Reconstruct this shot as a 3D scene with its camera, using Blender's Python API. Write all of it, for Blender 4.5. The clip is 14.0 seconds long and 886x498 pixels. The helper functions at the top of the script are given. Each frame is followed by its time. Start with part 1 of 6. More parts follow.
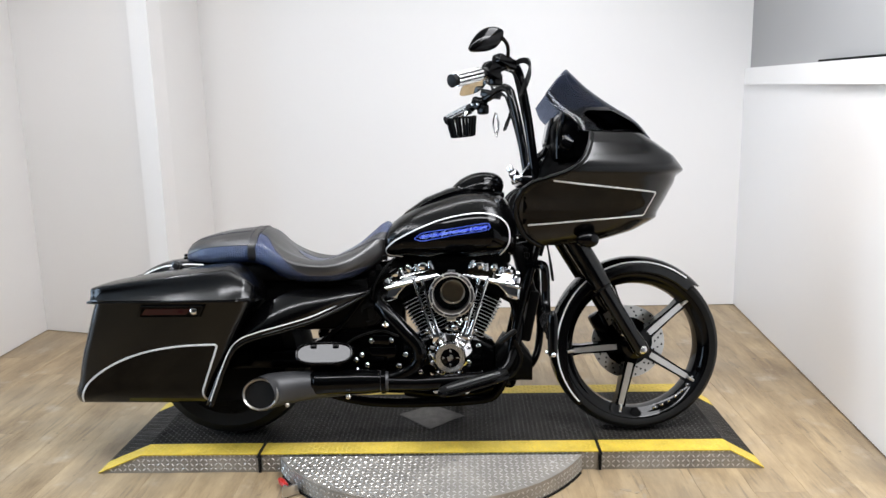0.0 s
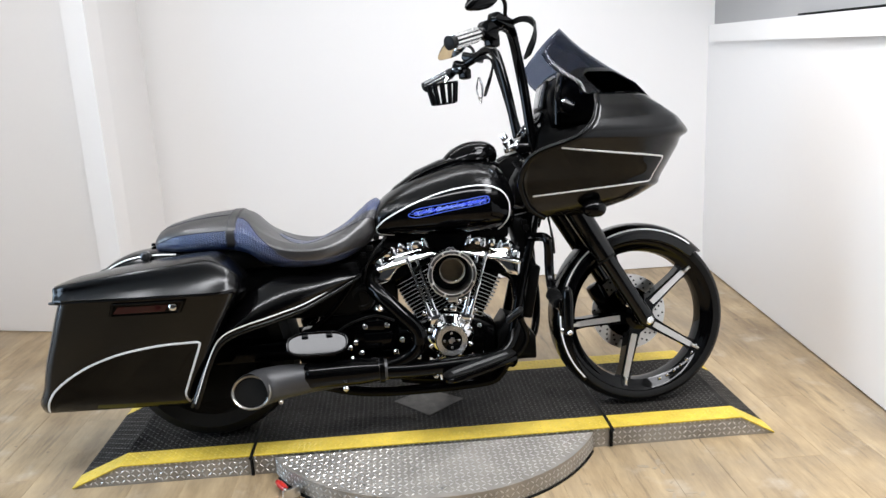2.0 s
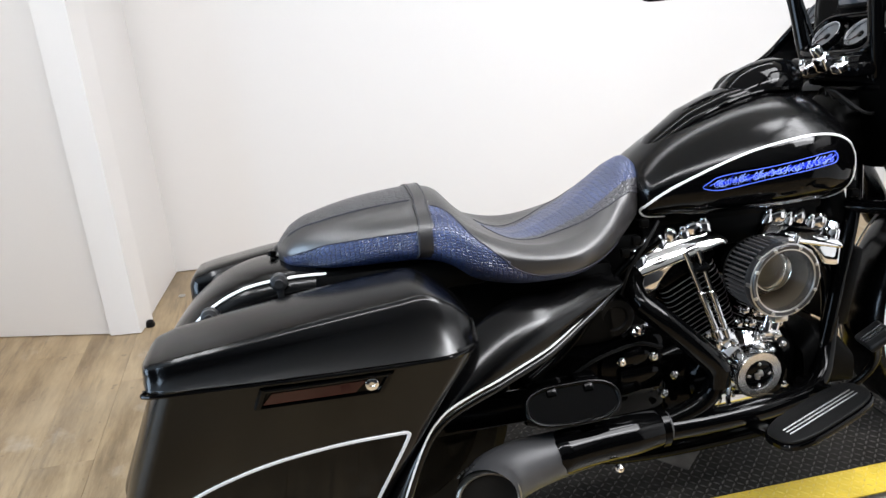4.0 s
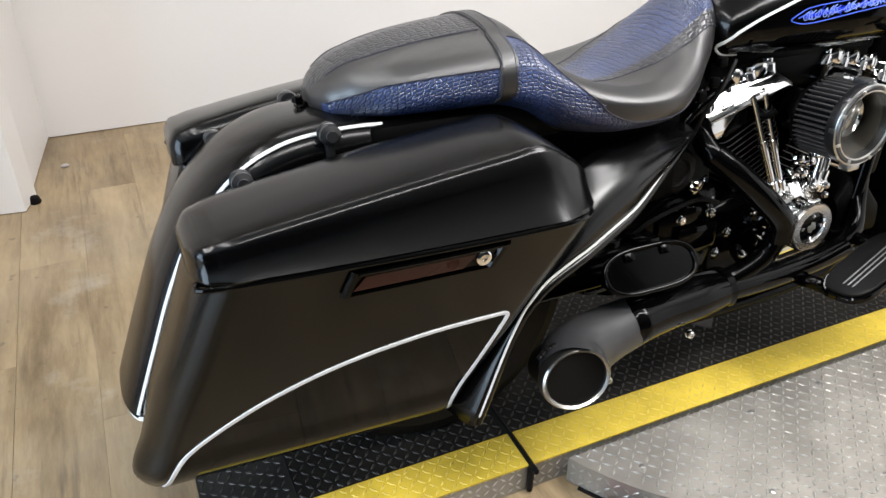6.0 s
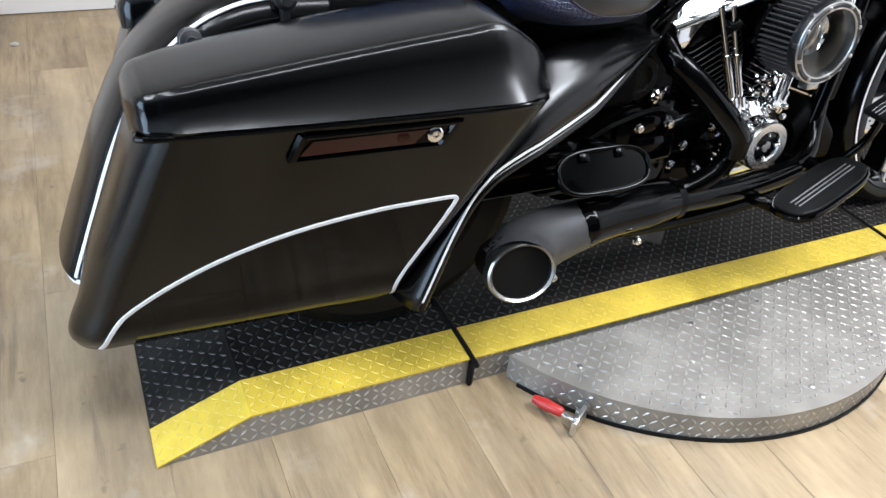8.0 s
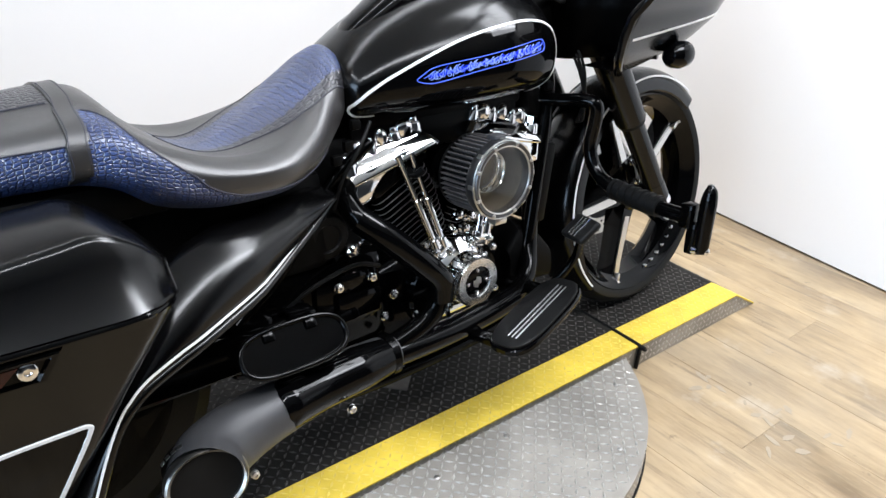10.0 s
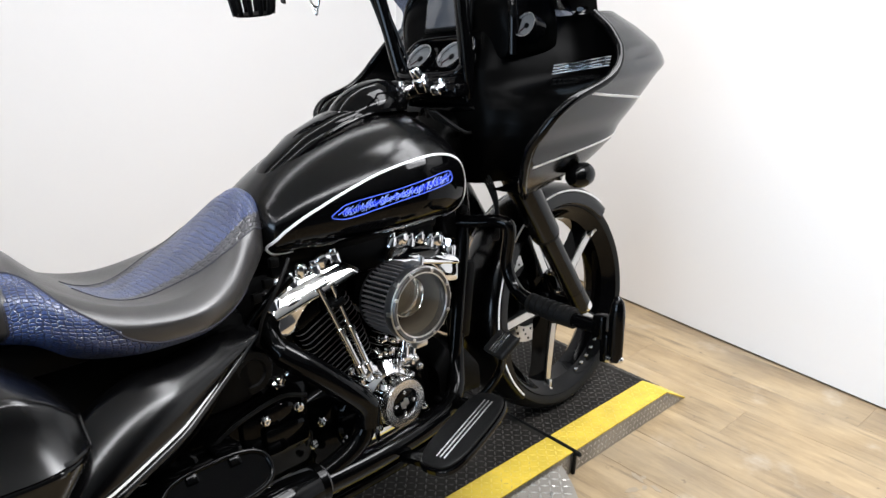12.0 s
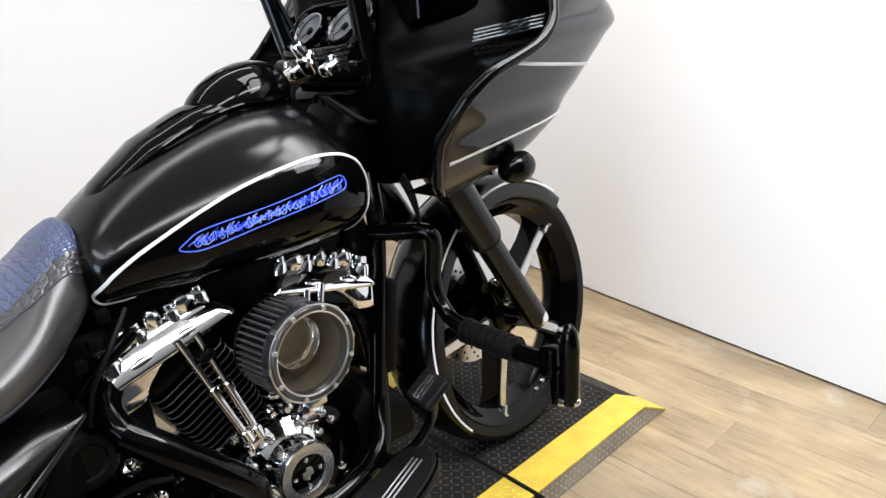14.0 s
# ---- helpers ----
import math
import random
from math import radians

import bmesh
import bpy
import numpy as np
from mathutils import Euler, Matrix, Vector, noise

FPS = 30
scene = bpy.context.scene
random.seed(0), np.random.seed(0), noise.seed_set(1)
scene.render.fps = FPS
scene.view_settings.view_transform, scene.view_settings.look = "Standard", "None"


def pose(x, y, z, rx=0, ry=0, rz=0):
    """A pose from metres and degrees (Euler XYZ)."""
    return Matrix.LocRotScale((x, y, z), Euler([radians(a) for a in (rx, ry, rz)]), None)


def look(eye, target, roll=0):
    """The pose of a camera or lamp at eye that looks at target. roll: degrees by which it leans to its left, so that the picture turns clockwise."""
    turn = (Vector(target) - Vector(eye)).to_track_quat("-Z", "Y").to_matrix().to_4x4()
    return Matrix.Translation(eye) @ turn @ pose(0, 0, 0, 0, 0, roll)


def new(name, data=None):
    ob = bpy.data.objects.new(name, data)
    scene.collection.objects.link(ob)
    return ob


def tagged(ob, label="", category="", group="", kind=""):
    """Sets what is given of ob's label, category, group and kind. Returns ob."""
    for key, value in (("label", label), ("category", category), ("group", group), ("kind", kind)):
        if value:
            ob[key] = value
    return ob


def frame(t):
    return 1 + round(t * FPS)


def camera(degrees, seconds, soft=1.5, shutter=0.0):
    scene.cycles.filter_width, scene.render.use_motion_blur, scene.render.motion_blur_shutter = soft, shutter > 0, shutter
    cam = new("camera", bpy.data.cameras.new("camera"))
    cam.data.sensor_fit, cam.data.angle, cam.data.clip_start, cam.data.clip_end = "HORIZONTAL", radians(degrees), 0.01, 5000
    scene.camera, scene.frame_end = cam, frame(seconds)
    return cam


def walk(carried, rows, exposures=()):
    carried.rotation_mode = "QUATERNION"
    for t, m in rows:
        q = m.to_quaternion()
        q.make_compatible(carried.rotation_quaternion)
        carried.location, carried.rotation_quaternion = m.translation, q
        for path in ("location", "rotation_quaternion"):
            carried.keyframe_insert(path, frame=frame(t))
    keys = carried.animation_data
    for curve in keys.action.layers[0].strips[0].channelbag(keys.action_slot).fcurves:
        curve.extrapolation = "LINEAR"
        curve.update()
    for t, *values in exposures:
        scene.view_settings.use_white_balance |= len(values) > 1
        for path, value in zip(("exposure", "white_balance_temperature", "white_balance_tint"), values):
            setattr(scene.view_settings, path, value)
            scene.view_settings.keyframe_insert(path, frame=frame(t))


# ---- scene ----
cam = camera(60.2, 14.0)
PATH = [
    (0, (0.066, -3.03, 1.359), (0.006, -1.066, 0.987), -1.3),
    (0.5, (0.07, -3.036, 1.366), (0.01, -1.073, 0.991), -1.3),
    (1, (0.129, -3.016, 1.346), (0.079, -1.059, 0.941), -0.7),
    (1.5, (-0.021, -2.927, 1.346), (0.041, -0.966, 0.959), -0.1),
    (2, (-0.171, -2.838, 1.361), (-0.053, -0.895, 0.901), -2.9),
    (2.5, (-0.341, -2.542, 1.348), (-0.299, -0.584, 0.941), -2.4),
    (2.7, (-0.451, -2.406, 1.393), (-0.447, -0.463, 0.92), -3.2),
    (4.8, (-1.23, -1.36, 1.375), (-0.54, 0.356, 0.613), -3.8),
    (5, (-1.288, -1.324, 1.379), (-0.538, 0.366, 0.615), -3.5),
    (5.5, (-1.334, -1.265, 1.322), (-0.596, 0.36, 0.419), -1.0),
    (6, (-1.348, -1.263, 1.252), (-0.637, 0.283, 0.201), 0.8),
    (6.5, (-1.365, -1.281, 1.195), (-0.676, 0.195, 0.035), 3.5),
    (7, (-1.375, -1.295, 1.168), (-0.694, 0.149, -0.038), 4.5),
    (7.2, (-1.378, -1.298, 1.165), (-0.702, 0.142, -0.047), 5.0),
    (9.3, (-1.117, -1.331, 1.225), (-0.102, 0.004, 0.136), 3.5),
    (9.5, (-1.07, -1.333, 1.231), (-0.027, 0.0, 0.165), 2.1),
    (10, (-1.005, -1.331, 1.258), (0.142, 0.018, 0.329), 3.5),
    (10.5, (-0.985, -1.353, 1.3), (0.199, 0.045, 0.498), 1.4),
    (10.6, (-0.98, -1.357, 1.304), (0.204, 0.052, 0.522), 0.5),
    (11, (-0.981, -1.373, 1.331), (0.234, 0.033, 0.592), 1.0),
    (11.5, (-0.974, -1.398, 1.344), (0.282, -0.011, 0.638), 1.0),
    (12, (-0.971, -1.407, 1.342), (0.321, -0.048, 0.647), 1.3),
    (12.5, (-0.959, -1.408, 1.336), (0.347, -0.063, 0.637), 1.3),
    (13, (-0.879, -1.389, 1.295), (0.356, 0.017, 0.59), -3.2),
    (13.5, (-0.729, -1.37, 1.297), (0.514, -0.003, 0.531), 0.9),
    (14, (-0.602, -1.231, 1.288), (0.706, 0.08, 0.532), -1.8),
]
EXPOSURES = [(0, -0.03, 6350, 11), (2.5, 0.08, 6350, 11), (5, 0.19, 6500, 11), (5.5, 0.12, 6650, 11), (6.5, 0.05, 6650, 11), (7.2, 0.10, 6350, 11), (9.5, 0.34, 5950, 10), (10.5, 0.10, 6350, 11), (12.5, 0.02, 6400, 11), (14, 0.08, 6400, 11)]
walk(cam, [(t, look(eye, target, roll)) for t, eye, target, roll in PATH], EXPOSURES)

# ---- world, light ----
world = bpy.data.worlds.new("world")
scene.world = world
world.use_nodes = True
world.node_tree.nodes["Background"].inputs[0].default_value = (0.9, 0.95, 1.0, 1)
world.node_tree.nodes["Background"].inputs[1].default_value = 0.02


def area_lamp(name, at, aim, sx, sy, watts, colour):
    data = bpy.data.lights.new(name, "AREA")
    data.shape, data.size, data.size_y, data.energy, data.color = "RECTANGLE", sx, sy, watts, colour
    ob = new(name, data)
    ob.matrix_world = look(at, aim)
    return ob


WARM, NEUTRAL, COOL = (1.0, 0.94, 0.86), (0.975, 0.98, 0.99), (0.62, 0.80, 1.0)
# ceiling strip lamps over the bay, and cool daylight from an open door behind
area_lamp("ceiling_lamp_back", (-0.1, 0.95, 2.70), (-0.1, 1.05, 0.0), 2.6, 0.12, 15, NEUTRAL)
area_lamp("ceiling_lamp_front", (-0.05, -1.40, 2.72), (-0.05, -1.25, 0.0), 3.1, 0.24, 66, NEUTRAL)
area_lamp("ceiling_lamp_left", (-2.0, -0.4, 2.72), (-2.0, -0.4, 0.0), 0.12, 2.0, 28, NEUTRAL)
area_lamp("ceiling_lamp_right", (0.92, -0.82, 2.72), (0.90, -0.74, 0.0), 0.75, 2.2, 88, NEUTRAL)
area_lamp("daylight_door", (-4.60, -1.0, 1.25), (-1.0, -0.3, 0.6), 3.0, 2.3, 190, COOL)


# ---- materials ----
def mat(name, colour, rough=0.5, metal=0.0, spec=0.5, coat=0.0, coat_rough=0.03, bump=0.0, bump_scale=200.0, vary=0.0, vary_scale=6.0, rough_vary=0.0, per_piece=0.0):
    m = bpy.data.materials.new(name)
    m.use_nodes = True
    nt = m.node_tree
    p = nt.nodes["Principled BSDF"]
    p.inputs["Base Color"].default_value = (*colour, 1)
    p.inputs["Roughness"].default_value, p.inputs["Metallic"].default_value = rough, metal
    p.inputs["Specular IOR Level"].default_value = spec
    p.inputs["Coat Weight"].default_value, p.inputs["Coat Roughness"].default_value = coat, coat_rough
    tc = nt.nodes.new("ShaderNodeTexCoord")

    def noise_tex(scale, detail=4.0):
        n = nt.nodes.new("ShaderNodeTexNoise")
        n.inputs["Scale"].default_value, n.inputs["Detail"].default_value = scale, detail
        nt.links.new(tc.outputs["Object"], n.inputs["Vector"])
        return n

    if vary or per_piece:
        mix = nt.nodes.new("ShaderNodeHueSaturation")
        mix.inputs["Color"].default_value = (*colour, 1)
        val = nt.nodes.new("ShaderNodeMapRange")
        val.inputs[3].default_value, val.inputs[4].default_value = 1 - vary, 1 + vary
        nt.links.new(noise_tex(vary_scale, 6.0).outputs["Fac"], val.inputs[0])
        out = val.outputs[0]
        if per_piece:
            info = nt.nodes.new("ShaderNodeObjectInfo")
            rng = nt.nodes.new("ShaderNodeMapRange")
            rng.inputs[3].default_value, rng.inputs[4].default_value = 1 - per_piece, 1 + per_piece
            nt.links.new(info.outputs["Random"], rng.inputs[0])
            mul = nt.nodes.new("ShaderNodeMath")
            mul.operation = "MULTIPLY"
            nt.links.new(out, mul.inputs[0])
            nt.links.new(rng.outputs[0], mul.inputs[1])
            out = mul.outputs[0]
        nt.links.new(out, mix.inputs["Value"])
        nt.links.new(mix.outputs[0], p.inputs["Base Color"])
    if rough_vary:
        rv = nt.nodes.new("ShaderNodeMapRange")
        rv.inputs[3].default_value, rv.inputs[4].default_value = max(0.0, rough - rough_vary), min(1.0, rough + rough_vary)
        nt.links.new(noise_tex(vary_scale * 2.3, 5.0).outputs["Fac"], rv.inputs[0])
        nt.links.new(rv.outputs[0], p.inputs["Roughness"])
    if bump:
        b = nt.nodes.new("ShaderNodeBump")
        b.inputs["Strength"].default_value, b.inputs["Distance"].default_value = bump, 0.002
        nt.links.new(noise_tex(bump_scale).outputs["Fac"], b.inputs["Height"])
        nt.links.new(b.outputs[0], p.inputs["Normal"])
    return m


def croc_mat(name, light, dark, scale):
    """Embossed crocodile leather: irregular scales with dark creases."""
    m = mat(name, light, 0.30, spec=0.9)
    nt = m.node_tree
    p = nt.nodes["Principled BSDF"]
    tc = nt.nodes.new("ShaderNodeTexCoord")
    uv = nt.nodes.new("ShaderNodeUVMap")
    uv.uv_map = "hide"
    stretch = nt.nodes.new("ShaderNodeMapping")
    stretch.inputs["Scale"].default_value = (0.85, 1.25, 1.0)
    cell = nt.nodes.new("ShaderNodeTexVoronoi")
    cell.voronoi_dimensions, cell.feature = "2D", "DISTANCE_TO_EDGE"
    cell.inputs["Scale"].default_value, cell.inputs["Randomness"].default_value = scale, 0.55
    ramp = nt.nodes.new("ShaderNodeMapRange")
    ramp.interpolation_type = "SMOOTHSTEP"
    ramp.inputs[1].default_value, ramp.inputs[2].default_value = 0.0, 0.24
    big = nt.nodes.new("ShaderNodeTexNoise")
    big.inputs["Scale"].default_value, big.inputs["Detail"].default_value = 14.0, 5.0
    mul = nt.nodes.new("ShaderNodeMath")
    mul.operation = "MULTIPLY"
    rng = nt.nodes.new("ShaderNodeMapRange")
    rng.inputs[1].default_value, rng.inputs[2].default_value = 0.3, 0.75
    rng.inputs[3].default_value, rng.inputs[4].default_value = 0.25, 1.0
    mix = nt.nodes.new("ShaderNodeMix")
    mix.data_type = "RGBA"
    mix.inputs[6].default_value, mix.inputs[7].default_value = (*dark, 1), (*light, 1)
    bump = nt.nodes.new("ShaderNodeBump")
    bump.inputs["Strength"].default_value, bump.inputs["Distance"].default_value = 0.75, 0.0018
    nt.links.new(uv.outputs[0], stretch.inputs[0])
    nt.links.new(stretch.outputs[0], cell.inputs["Vector"])
    nt.links.new(tc.outputs["Object"], big.inputs["Vector"])
    nt.links.new(cell.outputs["Distance"], ramp.inputs[0])
    nt.links.new(big.outputs["Fac"], rng.inputs[0])
    nt.links.new(ramp.outputs[0], mul.inputs[0])
    nt.links.new(rng.outputs[0], mul.inputs[1])
    nt.links.new(mul.outputs[0], mix.inputs[0])
    nt.links.new(mix.outputs[2], p.inputs["Base Color"])
    nt.links.new(ramp.outputs[0], bump.inputs["Height"])
    nt.links.new(bump.outputs[0], p.inputs["Normal"])
    return m


def wood_mat(name, light, dark):
    """Oak-look vinyl plank: long grain along y, knots of darker tone, tone by plank."""
    m = mat(name, light, 0.42, spec=0.4)
    nt = m.node_tree
    p = nt.nodes["Principled BSDF"]
    geo = nt.nodes.new("ShaderNodeNewGeometry")
    info = nt.nodes.new("ShaderNodeObjectInfo")
    shift = nt.nodes.new("ShaderNodeVectorMath")
    shift.operation = "MULTIPLY_ADD"
    comb = nt.nodes.new("ShaderNodeCombineXYZ")
    nt.links.new(info.outputs["Random"], comb.inputs[0])
    nt.links.new(info.outputs["Random"], comb.inputs[1])
    shift.inputs[1].default_value = (13.0, 29.0, 0.0)
    nt.links.new(comb.outputs[0], shift.inputs[0])
    nt.links.new(geo.outputs["Position"], shift.inputs[2])
    mapp = nt.nodes.new("ShaderNodeMapping")
    mapp.inputs["Scale"].default_value = (1.0, 0.16, 1.0)
    nt.links.new(shift.outputs[0], mapp.inputs[0])
    grain = nt.nodes.new("ShaderNodeTexNoise")
    grain.inputs["Scale"].default_value, grain.inputs["Detail"].default_value, grain.inputs["Roughness"].default_value = 55.0, 9.0, 0.7
    wide = nt.nodes.new("ShaderNodeTexNoise")
    wide.inputs["Scale"].default_value, wide.inputs["Detail"].default_value = 9.0, 3.0
    blot = nt.nodes.new("ShaderNodeTexNoise")
    blot.inputs["Scale"].default_value, blot.inputs["Detail"].default_value = 2.6, 4.0
    for n in (grain, wide):
        nt.links.new(mapp.outputs[0], n.inputs["Vector"])
    nt.links.new(shift.outputs[0], blot.inputs["Vector"])
    add = nt.nodes.new("ShaderNodeMath")
    add.operation = "MULTIPLY_ADD"
    add.inputs[1].default_value = 0.70
    nt.links.new(grain.outputs["Fac"], add.inputs[0])
    nt.links.new(wide.outputs["Fac"], add.inputs[2])
    add2 = nt.nodes.new("ShaderNodeMath")
    add2.operation = "MULTIPLY_ADD"
    add2.inputs[1].default_value = 0.75
    nt.links.new(blot.outputs["Fac"], add2.inputs[0])
    nt.links.new(add.outputs[0], add2.inputs[2])
    tone = nt.nodes.new("ShaderNodeMath")
    tone.operation = "MULTIPLY_ADD"
    tone.inputs[1].default_value = 0.10
    nt.links.new(info.outputs["Random"], tone.inputs[0])
    nt.links.new(add2.outputs[0], tone.inputs[2])
    rng = nt.nodes.new("ShaderNodeMapRange")
    rng.inputs[1].default_value, rng.inputs[2].default_value = 0.92, 1.58
    nt.links.new(tone.outputs[0], rng.inputs[0])
    mix = nt.nodes.new("ShaderNodeMix")
    mix.data_type = "RGBA"
    mix.inputs[6].default_value, mix.inputs[7].default_value = (*dark, 1), (*light, 1)
    nt.links.new(rng.outputs[0], mix.inputs[0])
    # thin dark streaks and flecks along the grain, then grey scuffed dirt across the planks
    thin = nt.nodes.new("ShaderNodeMapping")
    thin.inputs["Scale"].default_value = (1.0, 0.07, 1.0)
    nt.links.new(shift.outputs[0], thin.inputs[0])
    colour = mix.outputs[2]
    for vector, scale, detail, low, high, tint, most in ((thin.outputs[0], 34.0, 6.0, 0.56, 0.72, (0.105, 0.078, 0.048), 0.75), (shift.outputs[0], 16.0, 3.0, 0.66, 0.74, (0.090, 0.066, 0.042), 0.7), (geo.outputs["Position"], 1.7, 7.0, 0.45, 0.75, (0.20, 0.175, 0.14), 0.55), (geo.outputs["Position"], 5.5, 8.0, 0.58, 0.78, (0.50, 0.46, 0.40), 0.5)):
        tex = nt.nodes.new("ShaderNodeTexNoise")
        tex.inputs["Scale"].default_value, tex.inputs["Detail"].default_value, tex.inputs["Roughness"].default_value = scale, detail, 0.62
        nt.links.new(vector, tex.inputs["Vector"])
        cut = nt.nodes.new("ShaderNodeMapRange")
        cut.inputs[1].default_value, cut.inputs[2].default_value, cut.inputs[4].default_value = low, high, most
        nt.links.new(tex.outputs["Fac"], cut.inputs[0])
        over = nt.nodes.new("ShaderNodeMix")
        over.data_type = "RGBA"
        over.inputs[7].default_value = (*tint, 1)
        nt.links.new(cut.outputs[0], over.inputs[0])
        nt.links.new(colour, over.inputs[6])
        colour = over.outputs[2]
    nt.links.new(colour, p.inputs["Base Color"])
    bump = nt.nodes.new("ShaderNodeBump")
    bump.inputs["Strength"].default_value, bump.inputs["Distance"].default_value = 0.25, 0.001
    nt.links.new(grain.outputs["Fac"], bump.inputs["Height"])
    nt.links.new(bump.outputs[0], p.inputs["Normal"])
    return m


def glass_mat(name, tint, clear, rough=0.02):
    """Thin glass or acrylic: mostly see-through, with a reflecting face."""
    m = bpy.data.materials.new(name)
    m.use_nodes = True
    nt = m.node_tree
    out = nt.nodes["Material Output"]
    nt.nodes.remove(nt.nodes["Principled BSDF"])
    see = nt.nodes.new("ShaderNodeBsdfTransparent")
    see.inputs[0].default_value = (*tint, 1)
    gloss = nt.nodes.new("ShaderNodeBsdfGlossy")
    gloss.inputs["Roughness"].default_value = rough
    lw = nt.nodes.new("ShaderNodeLayerWeight")
    steep = nt.nodes.new("ShaderNodeMath")
    steep.operation = "POWER"
    steep.inputs[1].default_value = 4.0
    scaled = nt.nodes.new("ShaderNodeMath")
    scaled.operation = "MULTIPLY_ADD"
    scaled.inputs[1].default_value, scaled.inputs[2].default_value = clear, 0.03
    mix = nt.nodes.new("ShaderNodeMixShader")
    nt.links.new(lw.outputs["Facing"], steep.inputs[0])
    nt.links.new(steep.outputs[0], scaled.inputs[0])
    nt.links.new(scaled.outputs[0], mix.inputs[0])
    nt.links.new(see.outputs[0], mix.inputs[1])
    nt.links.new(gloss.outputs[0], mix.inputs[2])
    nt.links.new(mix.outputs[0], out.inputs["Surface"])
    return m


SATIN = mat("satin_black_paint", (0.0009, 0.0009, 0.0010), 0.19, spec=0.31, bump=0.010, bump_scale=900, rough_vary=0.03)
GLOSS = mat("gloss_black_paint", (0.0009, 0.0009, 0.0010), 0.05, spec=0.16)
ENGINE_BLACK = mat("black_engine_coat", (0.0007, 0.0007, 0.0007), 0.10, spec=0.10, rough_vary=0.06)
INNER = mat("black_moulded_panel", (0.0008, 0.0008, 0.0008), 0.35, spec=0.02, bump=0.05, bump_scale=700)
WRINKLE = mat("wrinkle_black_coat", (0.002, 0.002, 0.002), 0.4, spec=0.16, bump=0.5, bump_scale=700)
MATTE = mat("matte_black_plastic", (0.0012, 0.0012, 0.0012), 0.42, spec=0.06, bump=0.15, bump_scale=500)
CERAMIC = mat("dark_grey_ceramic_coat", (0.045, 0.045, 0.047), 0.45, metal=0.3, bump=0.1, bump_scale=600, vary=0.2, vary_scale=18)
CHROME = mat("chrome", (0.82, 0.82, 0.83), 0.06, metal=1.0, rough_vary=0.03, vary_scale=20)
STEEL = mat("brushed_steel", (0.62, 0.61, 0.59), 0.28, metal=1.0, vary=0.1, vary_scale=40)
FIN_EDGE = mat("machined_fin_edge", (0.26, 0.26, 0.26), 0.3, metal=1.0)
RUBBER = mat("black_rubber", (0.003, 0.003, 0.003), 0.5, spec=0.16, bump=0.3, bump_scale=350, vary=0.25, vary_scale=25)
TYRE = mat("tyre_rubber", (0.003, 0.003, 0.003), 0.5, spec=0.2, bump=0.25, bump_scale=260, vary=0.3, vary_scale=12)
LEATHER = mat("black_leather", (0.016, 0.0148, 0.0145), 0.36, spec=0.95, bump=0.20, bump_scale=520, vary=0.2, vary_scale=9, rough_vary=0.02)
CROC = croc_mat("blue_croc_leather", (0.046, 0.078, 0.212), (0.006, 0.009, 0.030), 122.0)
CROC_DARK = croc_mat("dark_croc_leather", (0.036, 0.035, 0.041), (0.007, 0.007, 0.009), 80.0)
THREAD = mat("dark_thread", (0.02, 0.02, 0.03), 0.7)
STRIPE = mat("silver_white_stripe", (0.72, 0.72, 0.72), 0.35, spec=0.5, vary=0.25, vary_scale=260)
BLUE = mat("bright_blue_paint", (0.010, 0.030, 0.62), 0.22, spec=0.6, coat=0.5, vary=0.3, vary_scale=60)
BLUE_LIGHT = mat("pale_blue_paint", (0.10, 0.17, 0.85), 0.25, spec=0.6, coat=0.5)
BLUE_PALE = mat("ice_blue_paint", (0.28, 0.38, 0.85), 0.25, spec=0.6, coat=0.5)
RED_LENS = mat("dark_red_lens", (0.030, 0.004, 0.004), 0.15, spec=0.3, coat=0.05)
DIAL = mat("pale_dial", (0.085, 0.085, 0.085), 0.5)
SCREEN = mat("display_glass", (0.05, 0.053, 0.06), 0.10, coat=0.3)
MIRROR = mat("mirror_face", (0.9, 0.9, 0.88), 0.02, metal=1.0)
LENS_GLASS = glass_mat("clear_cover", (0.96, 0.96, 0.94), 0.25)
SMOKED = glass_mat("smoked_acrylic", (0.34, 0.37, 0.44), 0.40)
FILTER = mat("filter_pleat", (0.040, 0.036, 0.035), 0.6, vary=0.3, vary_scale=80)
STACK_INSIDE = mat("dark_bronze_metal", (0.20, 0.165, 0.115), 0.34, metal=0.6, vary=0.3, vary_scale=40)
WALL = mat("white_wall_paint", (0.755, 0.737, 0.722), 0.42, bump=0.06, bump_scale=120, vary=0.012, vary_scale=1.2)
TRIM = mat("white_trim", (0.78, 0.76, 0.74), 0.5, vary=0.03, vary_scale=2)
CEIL = mat("ceiling_grey", (0.74, 0.74, 0.73), 0.8, vary=0.03, vary_scale=2)
UNSEEN_DARK = mat("unseen_dark_surround", (0.035, 0.035, 0.036), 0.7, vary=0.1, vary_scale=1)
# near black that stands in for shade inside slots, holes and gaps
GAP_SHADE = mat("gap_shade", (0.004, 0.004, 0.004), 0.9, spec=0.1)
PLANK = wood_mat("pale_oak_plank", (0.440, 0.330, 0.194), (0.155, 0.105, 0.055))
SUBFLOOR = mat("floor_joint", (0.24, 0.18, 0.11), 0.8)
DECK = mat("worn_black_deck", (0.0165, 0.0150, 0.0132), 0.55, spec=0.09, bump=0.35, bump_scale=70, vary=0.95, vary_scale=9, rough_vary=0.2)
DECK_STUD = mat("worn_deck_tread", (0.052, 0.048, 0.044), 0.36, spec=0.3, metal=0.3, vary=0.9, vary_scale=11)
